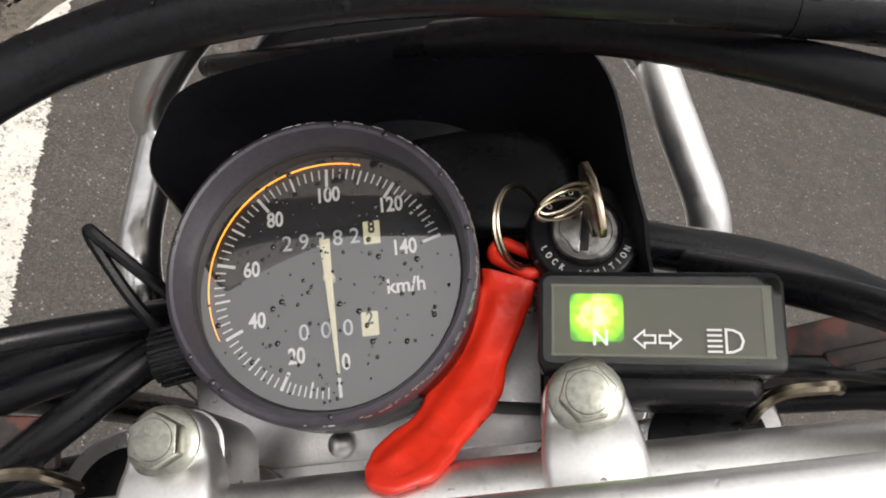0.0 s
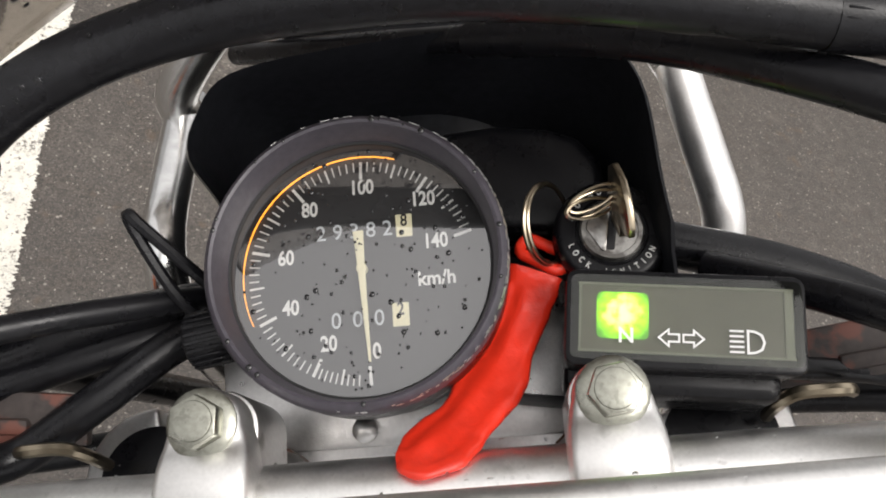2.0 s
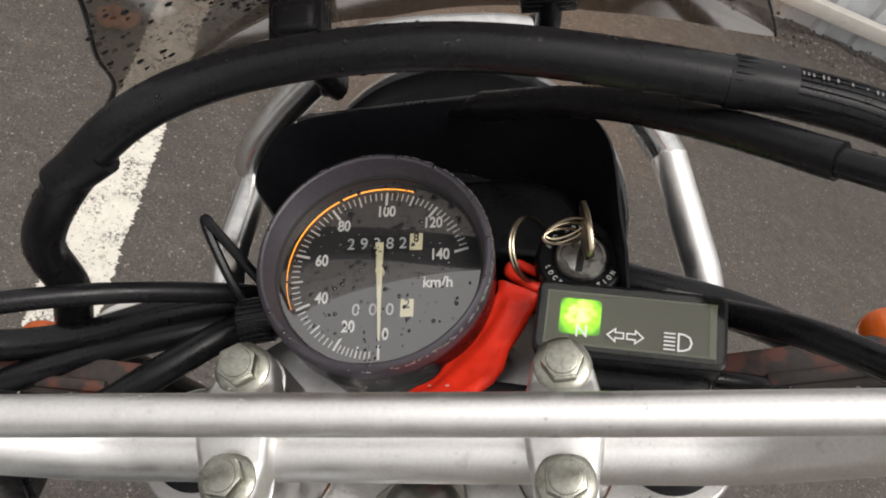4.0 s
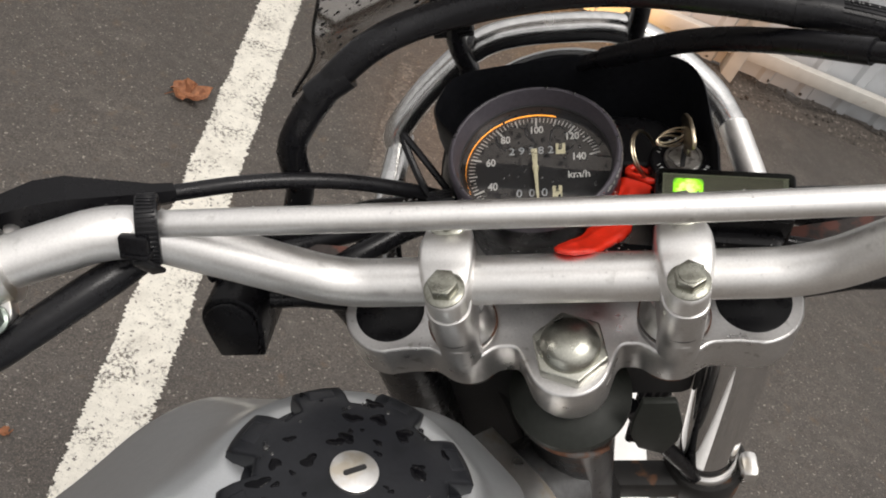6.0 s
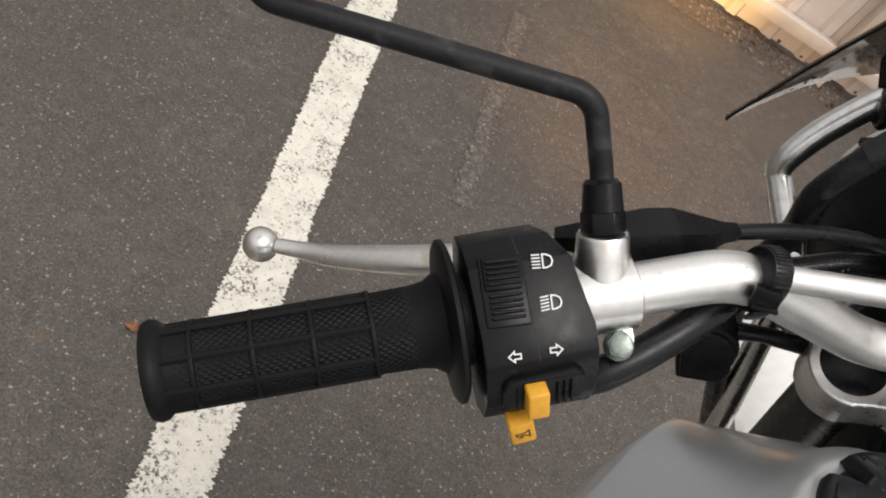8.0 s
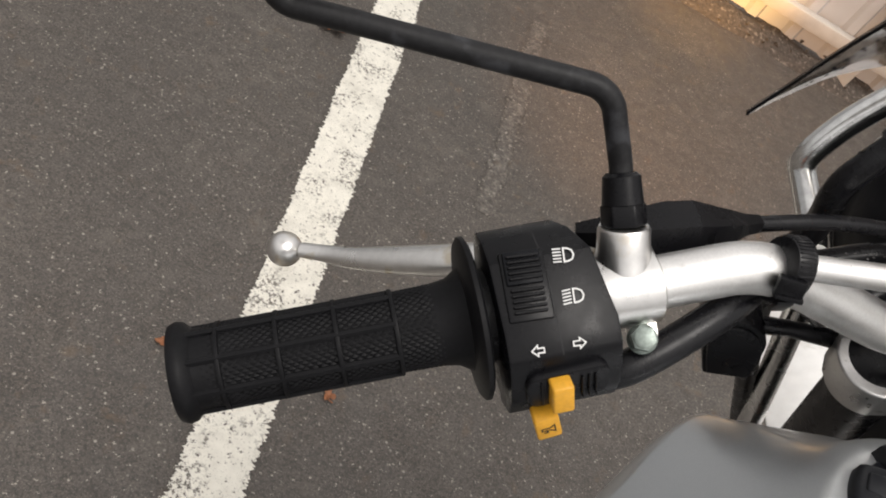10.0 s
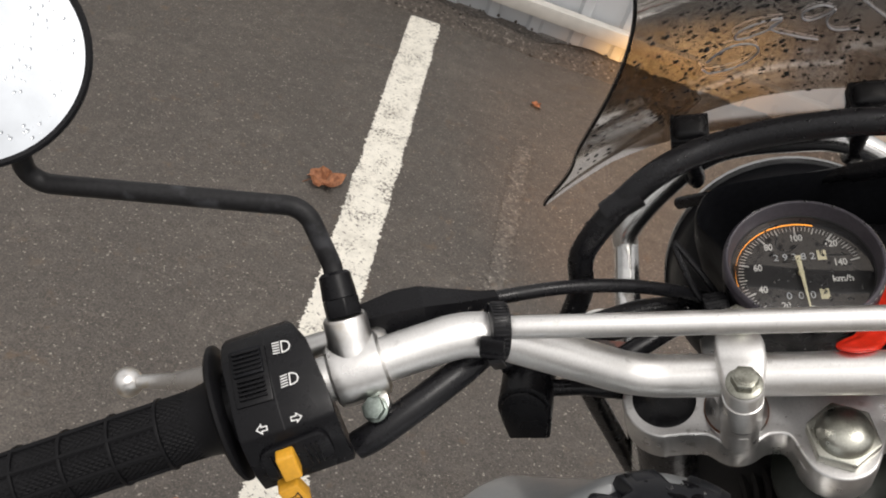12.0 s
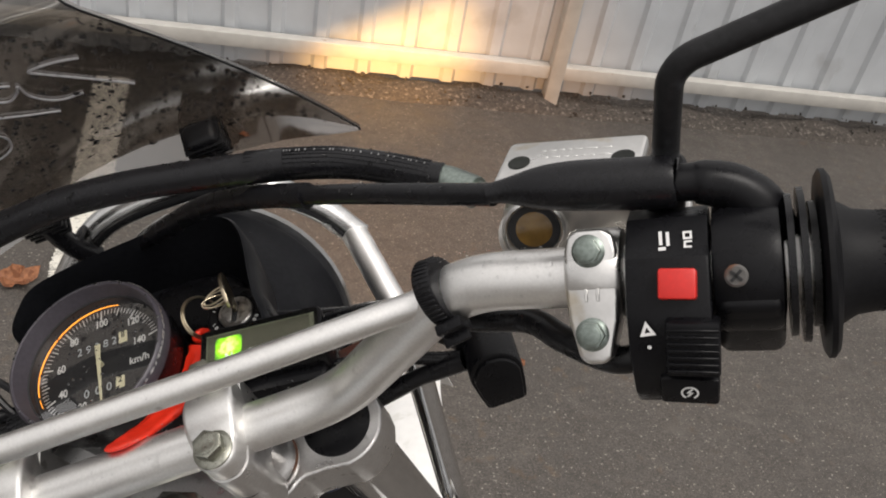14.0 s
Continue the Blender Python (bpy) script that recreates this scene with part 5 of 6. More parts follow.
throttle = part("throttle_housing", [lathe([(16, 94.4), (21.5, 95), (22.5, 98), (22.5, 113), (21.5, 116), (16, 117)], AR, 40), block((22, 36, 20), AR @ pose(-12, -6, 105.5, 0, 90, 0), 4, 3)], plastic, bike, "black throttle housing")
part("screw", lathe([(3.7, 0), (3.7, 1.4), (3.0, 2.0), (0, 2.1)], axes_at(AR @ V((-14, 19.4, 102)), AR.to_3x3() @ V((-0.5, 0.86, 0))), 20), rust, throttle, "rusty cross-head screw")
sc = axes_at(AR @ V((-15.1, 21.3, 102)), AR.to_3x3() @ V((-0.5, 0.86, 0)), (1, 0.6, 0))
part("screw_slot", [block((4.6, 1, 0.6), sc, 0), block((1, 4.6, 0.6), sc, 0)], matt_black, throttle)
for k, r in ((0, 24), (3.8, 26), (7.2, 21)):
    part("collar", lathe([(14, 118 + k), (r, 118 + k), (r, 120.1 + k), (14, 120.1 + k)], AR, 40), rubber, throttle)
elbow = part("cable_elbow", tube(spline([(252, -19, 88.5, 6.6), (263, -22.8, 88.2, 6.6), (266, -24, 87.8, 7.6), (275, -28.5, 85, 8.2), (281, -35, 79, 9.2), (281, -43, 70, 10.6), (279, -50, 60, 11)], 6), 8, 20), plastic, bike, "black cable elbow on the throttle")
part("cable_boot", tube(spline([(196, 0, 91.5, 3.6), (203, -1.5, 91.4, 4.6), (214, -5, 91, 7.6), (226, -9, 90.4, 8.9), (244, -15.5, 89.2, 9.2), (256, -19.8, 88.4, 9.2), (257, -20.1, 88.4, 8.0)], 5), 8, 24), rubber, bike, "black rubber throttle cable boot")

# brake reservoir and its clamp
CN, CW = V((-0.26, -0.46, 0.85)).normalized(), V((0.29, 0.8, 0.52)).normalized()
clampR = part("master_clamp", [lathe([(13, 44.5), (16.0, 45.5), (16.8, 47), (16.8, 62.5), (16.0, 64), (13, 65)], AR, 40), prism([(-5.6, -24.6), (-3, -26.8), (3, -26.8), (5.6, -24.6), (6.8, -19), (8.6, -12), (9.2, -4), (9.2, 12), (8, 17.4), (4.6, 20), (-4.6, 20), (-8, 17.4), (-9.2, 12), (-9.2, -4), (-8.6, -12), (-6.8, -19)], -14, 2.0, axes_at(on_bar(1, 59) + CN * 14 + CW * -4, CN, bar_dir(1)), 2.6, 3)], polished, bike, "cast alloy brake master clamp")
for w in (8.2, -20.5):
    part("bolt", hex_bolt(axes_at(on_bar(1, 58.5) + CN * 15.6 + CW * w, CN, (1, 0.2, 0)), 8.4, 5.0, 5.8), verdigris, clampR, "tarnished greenish hex bolt")
part("cast_mark", [block((1.2, 4.4, 0.5), axes_at(on_bar(1, 57 + 4 * k) + CN * 16.2 + CW * -7, CN, bar_dir(1)), 0.2, 1) for k in range(2)], polished, clampR)
RM = axes_at((231.5, 20.5, 62), (0.04, 0.34, 0.94), (49, -25, 7))
res = part("brake_reservoir", [prism(rounded(54, 27, 4), -32, -1, RM, 3, 2), lathe([(14, -30), (14, 2)], axes_at((209, 6, 50), (-0.2, -0.78, 0.6)), 28)], polished, bike, "alloy brake fluid reservoir")
lid = part("reservoir_cap", prism(rounded(57, 31, 3), -1, 4.5, RM, 1.0), polished, res, "bright alloy cap with moulded lettering")
for x in (-21, 21):
    part("screw", lathe([(4.6, 4.45), (4.6, 4.75), (3.6, 4.8), (2.6, 4.6), (0, 4.6)], RM @ Matrix.Translation((x, 0, 0)), 20), rubber_grey, lid)
random.seed(4)
for r in range(4):
    x = -14 + random.uniform(0, 3)
    while x < 14:
        w = random.uniform(1.5, 5)
        part("lettering_bar", block((w, 1.0, 0.25), RM @ Matrix.Translation((x + w / 2, 8 - 5 * r, 4.55)), 0.2, 1), polished, lid)
        x += w + 1.4
glassm = axes_at((209, 3, 56), (-0.2, -0.78, 0.6))
eye = part("sight_glass", lathe([(12.5, -4), (12.5, 0.6), (11.4, 1.4), (10.6, 0.4), (10.2, -1.2)], glassm, 40, close=False), polished, res)
part("glass_rim", lathe([(10.4, -1.0), (7.2, -1.6)], glassm, 32, close=False), matt_black, eye)
part("fluid", lathe([(0, -1.4), (7.3, -1.6)], glassm, 32, close=False), brown_glass, eye, "brown brake fluid behind the sight glass")
part("hose_fitting", [tube([(193, 42, 42), (184, 53, 41), (178, 57, 42)], 7.2, 10), tube([(200, 36, 44), (190, 47, 41)], 4.2, 12)], verdigris, bike, "tarnished brake hose fitting")
mirror(1, (258, -8, 60), (261, -5, 90), [(266, 1, 121), (356, -18, 150), (361, 2, 174), (362, 14, 186)], (364, 20, 203), (-0.2, -0.6, 0.77), 46)
part("mirror_boss", lathe([(11, -20), (10.5, -2), (9.5, 0)], axes_at((258, -8, 60), (0.1, 0.15, 0.97)), 28), polished, bike)

# straps on the bar
for s in (-1, 1):
    c = V((-165, -10.5, 58) if s < 0 else (167.5, -9, 54.5))
    ax = V((s * 0.93, -0.22, 0.3)).normalized()
    sm = axes_at(c, ax, (0, 0, 1))
    half = 4.4 if s < 0 else 4.0
    oval = [(16.6 * math.cos(t), 12.6 * math.sin(t)) for t in [2 * math.pi * k / 40 for k in range(40)]]
    strap = part("rubber_strap", [prism(oval, -half, half, sm, 0.6)], rubber, bike, "ribbed black rubber strap round bar and brace")
    for k in range(44):
        t = 2 * math.pi * k / 44
        part("ridge", block((1.0, 0.9, 2 * half - 1.6), sm @ pose(16.7 * math.cos(t), 12.7 * math.sin(t), 0, 0, 0, math.degrees(math.atan2(16.6 * math.sin(t), 12.6 * math.cos(t)))), 0.25, 1), rubber, strap)
    out = V((0, -0.87, 0.5)) if s < 0 else V((0, -0.98, -0.2))
    part("buckle", [block((11.5, 9.5, 4.6), axes_at(c + out * 14.6, out, ax), 0.9), block((11.5, 2.2, 6.2), axes_at(c + out * 15 + V((0, -1.6, -3.4)), out, ax), 0.7)], plastic, strap)
    part("strap_tail", block((1.5 * half, 2.2, 17), axes_at(c + V((0, -13.4, -7)), (0, -0.3, 0.95), ax), 0.8), rubber, strap)

# ---- cables and hoses ----
hose_run = spline([(-104, 60, -335), (-125, 57, -200), (-140, 54, -100), (-143.4, 51.4, -46.7), (-131.5, 58.6, -11), (-125.5, 65.6, 21.4), (-88.2, 85.3, 52.5), (-45.6, 99.9, 59.4), (15.8, 97.6, 68), (76, 90.2, 63), (139.4, 77, 52.2), (180.7, 55.4, 42.5)], 10)
hose = part("brake_hose", tube(hose_run, 7.3, 18), rubber, bike, "thick wet black brake hose in rubber sleeving")
for q in ((-104, 77.5, 42.5), (108, 84.6, 58.5)):
    part("sleeve_end", tube([V(q) + V((-9, -3.5, -4.5)) if q[0] < 0 else V(q) + V((-9, 1.4, 1.0)), V(q), V(q) + V((9, 3, 3.5)) if q[0] < 0 else V(q) + V((9, -1.6, -1.4))], [7.4, 7.65, 7.4], 18), rubber, hose)
# fine ridges and worn white print along the outer sleeve of the hose
run = [V(q[:3]) for q in spline([(100, 86.4, 59.8), (120, 82.2, 56.2), (139.4, 77, 52.2), (160, 67.2, 47.6), (176, 58.1, 43.6)], 5)]
for k in range(9):
    a = radians(20 + 17 * k)
    line = []
    for p, q in zip(run, run[1:] + [run[-1] * 2 - run[-2]]):
        d = (q - p).normalized()
        side = d.cross(V((0, 0, 1))).normalized()
        line.append(p + (side * math.cos(a) + side.cross(d) * math.sin(a)) * 7.25)
    part("ridge", tube(line, 0.28, 5), rubber, hose)
random.seed(17)
bars = []
for p, q in zip(run[2:], run[3:]):
    d = (q - p).normalized()
    side = d.cross(V((0, 0, 1))).normalized()
    out = -side * 0.25 + side.cross(d) * 0.97
    for f in (0.0, 0.34, 0.67):
        if random.random() < 0.5:
            bars.append(block((0.55, random.uniform(0.9, 1.7), 0.2), axes_at(p.lerp(q, f) + out * 7.5, out, d), 0))
part("print_bar", bars, faint_print, hose, "worn white print on the hose")
cable_run = spline([(-70, 172, -74), (-52.6, 162.3, -59), (5.2, 135, -16), (63.7, 103.3, 27.6), (126.7, 55.5, 61.8), (198.5, -0.6, 90.8)], 10)
part("throttle_cable", tube(cable_run, 4.3, 14), rubber, bike, "black throttle cable in a wet sheath")
part("cable_sleeve", tube(spline([(24, 125.2, -1.4), (63.7, 103.8, 27.6), (97, 79.5, 47.4), (125, 57, 61)], 8), 5.6, 16), rubber, bike)
part("clutch_cable", tube(spline([(-173.9, 23.9, 36.2), (-140.7, 36.4, 24.8), (-110.1, 46.1, 10.5), (-84.2, 54.1, -7.6), (-56.8, 62, -33.3), (-30, 70, -80)], 8), 3.9, 14), rubber, bike, "black clutch cable")
part("wiring_harness", tube(spline([(-232, -62, 44, 7), (-222, -57, 46, 7.5), (-205, -44, 47, 7.5), (-186, -26, 45, 7.5), (-168, -6, 38, 6.5), (-150, 6, 16, 6), (-136, 12, -12, 6), (-123, 17, -30, 6), (-98, 33, -31, 6), (-72, 52, -38, 6), (-40, 66, -60, 6)], 8), 7, 16), rubber, bike, "taped black wiring harness")
part("wiring_harness", tube(spline([(234, -60, 50, 5), (219, -56, 48, 5.2), (206, -38, 39, 5.4), (196, -20, 31, 5.4), (177, -10, 28, 5.2), (160, 4, 20, 5.2), (128, 34, -6, 5.2), (90, 60, -40, 5.2)], 8), 6, 16), rubber, bike, "taped black wiring harness")
part("lamp_cable", tube(spline([(-176, 38, -10), (-160, 40, -22), (-131, 47, -30), (-95, 58, -32), (-60, 66, -46), (-30, 74, -70)], 8), 6.2, 14), rubber, bike, "black cable sleeve")
part("speedometer_cable", tube(spline([(-180, 22, -30), (-160, 28, -28), (-131, 39, -32), (-95, 49, -35), (-60, 60, -48), (-30, 66, -66)], 8), 5.4, 14), rubber, bike, "black speedometer cable")
part("indicator_cable", tube(spline([(60, 80, -52), (80, 72, -50), (113, 62, -52), (140, 50, -54), (158, 34, -50), (168, 18, -46)], 8), 7.6, 18), rubber, bike, "thick black cable sleeve")
part("indicator_wire", tube(spline([(96, 26, -26), (125, 24, -34), (150, 20, -46), (172, 18, -50)], 8), 3.4, 12), rubber, bike)
part("wire_loop", tube(spline([(-54, 56, -22), (-64, 66, -10), (-74, 76, 0), (-77, 79, 2), (-76, 74, -2), (-68, 58, -14), (-58, 48, -26)], 6), 1.9, 8), rubber, bike, "thin black wire loop")
for k in range(5):
    part("loom_wire", tube(spline([(-70 + 14 * k, 30 + 4 * k, -70), (-58 + 10 * k, 20, -110 - 8 * k), (-40 + 8 * k, 8, -170), (-30 + 6 * k, 2, -300)], 6), 3.4 + 0.5 * (k % 3), 8), matt_black, bike)
for k in range(4):
    part("loom_wire", tube(spline([(40 + 8 * k, 30, -74), (46 + 6 * k, 16, -110), (44 + 5 * k, 14, -150), (36 + 4 * k, 6, -230)], 6), 3.0 + 0.5 * (k % 2), 8), rubber, bike)

part("throttle_return_cable", tube(spline([(34, 2, -165), (49, -3, -200), (98, -11, -300), (118, -12, -350)], 6), 5.4, 12), rubber, bike, "black cable running down beside the fork")
# plain black blocks added to keep the gaps behind the yoke dark
part("wiring_block", [block((62, 34, 185), axes_at((-52, 24, -170), (0, 0, 1)), 10), block((54, 30, 92), axes_at((45, 24, -124), (0, 0, 1)), 8)], matt_black, bike, "black blocks added to fill the dark space behind the yoke")
for x, y, z, mt in ((58, 6, -96, red_plastic), (52, 8, -104, material("green_plastic", (0.02, 0.16, 0.05), 0.4, grain=0.1, grain_size=300)), (60, 8, -118, material("blue_plastic", (0.015, 0.03, 0.12), 0.4, grain=0.1, grain_size=300))):
    part("connector", block((10, 7, 12), axes_at((x, y, z), (0, -0.3, 1)), 1.5), mt, bike)

# ---- lamp guard, turn signals, lower yoke, wheel ----
arch = [(-109, 171, -120), (-106.5, 177, -106), (-81, 193.9, -84), (-43.4, 207.9, -63), (6.3, 208.8, -58), (48.5, 205.5, -64.5), (90, 187.3, -94), (109.5, 171, -120)]
guard = part("lamp_guard", tube(spline(arch, 8), 9.4, 22), chrome, bike, "wet chromed tubular lamp guard")
for s, q in ((-1, (-109, 171, -120)), (1, (109.5, 171, -120))):
    ends = [(108, 169.4, -114), (123, 99, -129), (106, 34.4, -255.7), (101, 38, -380)] if s > 0 else [(-108.4, 181, -123), (-108.3, 82, -88), (-107, 51.4, -248.5), (-104, 40, -380)]
    run = fillet(ends, 34, 7)
    stay = part("guard_stay", tube(run[:9], 8.9, 22), bar_alu if s > 0 else chrome, guard)
    part("lower_tube", tube(run[8:], 8.8, 22), bright_chrome if s > 0 else chrome, stay)
    part("signal_bracket", [prism([(-6, -7), (54, -9), (58, -3), (58, 6), (50, 9), (-6, 8)], -2, 2, axes_at((s * 108, 28, -33), (0, -0.2, 1), (s, 0.1, 0)), 0.8), block((40, 5, 5), axes_at((s * 140, 28, -31), (0, -0.2, 1), (s, 0.1, 0)), 1.5)], rusty_paint, bike, "dark rust-stained signal bracket")
    cx = -166 if s < 0 else 173
    size = 1.0 if s < 0 else 0.84
    face = [(15.6 * math.cos(radians(t)), -15.6 * math.sin(radians(t))) for t in range(-14, 195, 11)] + [(-14.2, 12), (-12, 23.5), (12, 23.5), (14.2, 12)]
    face = [(a * size, b * size) for a, b in face]
    sig = part("turn_signal", [prism(face, -12, 34, axes_at((cx, 8, -41), (0, 0.93, -0.36), (1, 0, 0)), 1.6, 2), prism([(0.86 * a, 0.86 * b + 0.6) for a, b in face], -14.5, -11, axes_at((cx, 8, -41), (0, 0.93, -0.36), (1, 0, 0)), 1.2, 2)], plastic, bike, "black-bodied turn signal with an orange lens", 30)
    part("lens", prism([(0.82 * a, 0.82 * b) for a, b in face], 34, 54, axes_at((cx, 8, -41), (0, 0.93, -0.36), (1, 0, 0)), 4, 3), orange_lens, sig, "orange lens")
    part("stalk", tube([(s * 160, 14, -44), (s * 136, 18, -52), (s * 108, 22, -66)], [5.5, 4.6, 5.5], 14), rubber, sig)
    part("cable_clip", tube(spline([(s * 122, 18, -30), (s * 118, 18, -24), (s * 106, 18, -24), (s * 101, 16, -30), (s * 101, 14, -44)], 5), 2.0, 8), nickel, bike)
part("cable_guide", [tube([V((-128, 62, -52)) + V((11 * math.cos(t), 4 * math.cos(t), 10 * math.sin(t))) for t in [k * math.pi / 12 for k in range(25)]], 2.6, 10)], white_plastic, bike, "off-white cable guide ring")
lower = part("lower_yoke", [lathe([(28, -302), (30, -298), (30, -268), (28, -264)], axes_at((0, -19, 0), (0, 0, 1)), 32), block((176, 20, 30), axes_at((0, -4, -283), (0, 0, 1)), 5)] + [lathe([(25, -302), (27, -299), (27, -267), (25, -264)], axes_at((s * 88, 6, 0), (0, 0, 1)), 32) for s in (-1, 1)], frame_paint, bike)
part("fork_clamp", [lathe([(20, -274), (21.5, -272), (21.5, -262), (20, -260)], axes_at((88, 6, 0), (0, 0, 1)), 32), block((11, 18, 24), axes_at((114, -4, -262), (0, 0, 1)), 4)], polished, bike, "bright clamp on the fork leg")

WH = axes_at((0, 42, -906), (1, 0, 0))
wheel = part("front_wheel", lathe([(266, -14), (276, -16), (270, -10), (270, 10), (276, 16), (266, 14)], WH, 64, close=False), chrome, bike, "spoked front wheel on the asphalt")
prof = [(272, -30), (292, -42), (318, -44), (338, -34), (346, -14), (347, 0), (346, 14), (338, 34), (318, 44), (292, 42), (272, 30)]
tyre = part("tyre", lathe(prof, WH, 72, close=False), tyre_mat, wheel, "black knobbly tyre")
for k in range(48):
    t = 2 * math.pi * k / 48
    for off in (-22, 0, 22):
        part("knob", block((16, 15, 12), WH @ pose(0, 0, 0, 0, 0, math.degrees(t + (0.06 if off == 0 else 0))) @ Matrix.Translation((345 - 0.012 * off * off, 0, off)), 1.5, 1), tyre_mat, tyre)
part("hub", lathe([(20, -62), (34, -58), (34, -40), (24, -34), (24, 34), (34, 40), (34, 58), (20, 62)], WH, 32), cast_alu, wheel)
for k in range(32):
    t = 2 * math.pi * k / 32
    e = t + (0.35 if k % 4 < 2 else -0.35)
    part("spoke", tube([WH @ V((32 * math.cos(e), 32 * math.sin(e), 48 if k % 2 else -48)), WH @ V((268 * math.cos(t), 268 * math.sin(t), 4 if k % 2 else -4))], 1.6, 6), chrome, wheel)
part("axle", lathe([(9, -112), (9, 112)], WH, 16), chrome, wheel)
bm = bmesh.new()
rows = []
for k in range(31):
    t = radians(8 + 142 * k / 30)
    r = 398
    wide = 50 * (0.45 + 0.55 * math.sin(math.pi * min(1, max(0, (k + 9) / 40)))) * 1.05
    rows.append([bm.verts.new(V((x + 18, 42 + (r - 16 * (x / wide) ** 2 + e) * math.cos(t), -906 + (r - 16 * (x / wide) ** 2 + e) * math.sin(t)))) for e in (0, 3.5) for x in ([wide * (j / 6 - 1) for j in range(13)] if e == 0 else [wide * (1 - j / 6) for j in range(13)])])
for a, b in zip(rows, rows[1:]):
    for k in range(26):
        j = (k + 1) % 26
        bm.faces.new((a[k], a[j], b[j], b[k]))
bm.faces.new(rows[0])
bm.faces.new(rows[-1][::-1])
bmesh.ops.recalc_face_normals(bm, faces=bm.faces)
part("front_mudguard", bm, white_plastic, bike, "white plastic front mudguard", 60)

# ---- windscreen ----
LIP = 0.05


def screen_at(u, v):
    """A point of the screen: u from -1 to 1 across, v from 0 at the foot to 1 at the head."""
    crease = -22 + 7 * u - 14 * u**4 + 10 * math.exp(-((u - 0.75) ** 2) / 0.05) - 6 * math.exp(-((u + 0.7) ** 2) / 0.12)
    z = crease + (182 - 10 * u * u - crease) * max(0.0, v - LIP) / (1 - LIP)
    left, right = -141 + 0.36 * (z + 15), 138 - 0.32 * (z + 14) - 0.0008 * max(0.0, z + 14) ** 2
    left = max(left, -148 + 0.15 * (z + 25))
    x = left + (right - left) * (u + 1) / 2
    x += (4 - 0.0016 * (z - 60) ** 2 + 10 * math.exp(-(((z + 26) / 26) ** 2))) * ((1 - u) / 2) ** 6  # the left edge bows inwards
    curl = max(0.0, 1 - v / LIP) * (1.0 + 12 * (1 - abs(u) ** 5) * min(1.0, 0.15 + max(0.0, u + 0.75) * 1.4))
    over = math.sqrt((z - 147) ** 2 + 25) * 0.5 + (z - 147) * 0.5  # the head of the screen turns up and forward
    y = 213 - 58 * (x / 145) ** 2 - 0.55 * (z + 15) + 0.06 * x - curl + 1.1 * over + 6 * ((1 - u) / 2) ** 4
    return V((x, y, z - curl))


def screen_shell(off0, off1):
    bm = bmesh.new()
    vs_ = [0, 0.012, 0.025, 0.038, 0.05, 0.062, 0.08, 0.11, 0.14] + [0.14 + 0.86 * k / 18 for k in range(1, 19)]
    sheets = []
    for off in (off0, off1):
        grid = []
        for v in vs_:
            row = []
            for k in range(41):
                u = -1 + k / 20
                p = screen_at(u, v)
                du = screen_at(min(1, u + 0.02), v) - screen_at(max(-1, u - 0.02), v)
                dv = screen_at(u, min(1, v + 0.01)) - screen_at(u, max(0, v - 0.01))
                nrm = dv.cross(du).normalized()
                row.append(bm.verts.new(p + nrm * off))
            grid.append(row)
        sheets.append(grid)
    for n_, g in enumerate(sheets):
        for a, b in zip(g, g[1:]):
            for k in range(40):
                bm.faces.new((a[k], a[k + 1], b[k + 1], b[k]) if n_ else (a[k], b[k], b[k + 1], a[k + 1]))
    a, b = sheets
    edge = lambda g: g[0] + [r[-1] for r in g[1:]] + g[-1][-2::-1] + [r[0] for r in g[-2:0:-1]]
    ea, eb = edge(a), edge(b)
    for k in range(len(ea)):
        j = (k + 1) % len(ea)
        bm.faces.new((ea[k], ea[j], eb[j], eb[k]))
    bmesh.ops.recalc_face_normals(bm, faces=bm.faces)
    return bm


screen = part("windscreen", screen_shell(0, 2.0), screen_mat, bike, "smoke-tinted acrylic windscreen beaded with rain", 50)
screen.visible_shadow = False
for s in (-1, 1):
    part("edge", tube([screen_at(s, k / 40) for k in range(41)], 1.0 if s < 0 else 0.6, 8), plastic, screen, "dark cut edge of the screen")
for s, q, low in ((-1, (-61, 197, -22), 9), (1, (50, 207, -20), 4)):
    tab = part("screen_mount", [tube(spline([(q[0] * 0.92, q[1] - 0, -76, 9), (q[0] * 0.95, q[1] - 5, -58 - low / 2, 8), (q[0], q[1] - 5, -36 - low, 8.5), (q[0], q[1] - 4, -14 - low, 9)], 5), 8, 14, 0.7), block((22, 17, 26), axes_at((q[0], q[1] - 4, -18 - low), (0, -0.35, 0.94)), 5, 3)], rubber, bike, "black rubber screen mount")
    part("mount_clip", [ring((q[0] * 0.93, q[1] + 1, -66), (s * 0.9, 0.2, 0.2), 11.5, 2.6, (0, 1, 0))], rubber, tab)
    for k in range(4):
        part("tie_rib", block((24.6, 19.4, 2.4), axes_at((q[0], q[1] - 4.0 - 1.6 * (k - 1.5), -18 - low + 4.6 * (k - 1.5)), (0, -0.35, 0.94)), 0.8, 2), plastic, tab)


def on_screen(x, z, lift):
    """The place on the rider's side of the screen at x and z, and its normal."""
    y = 213 - 58 * (x / 145) ** 2 - 0.55 * (z + 15) + 0.06 * x
    n_ = V((-116 * x / 145**2 + 0.06, -1, -0.55)).normalized()
    return V((x, y, z)) + n_ * lift, n_


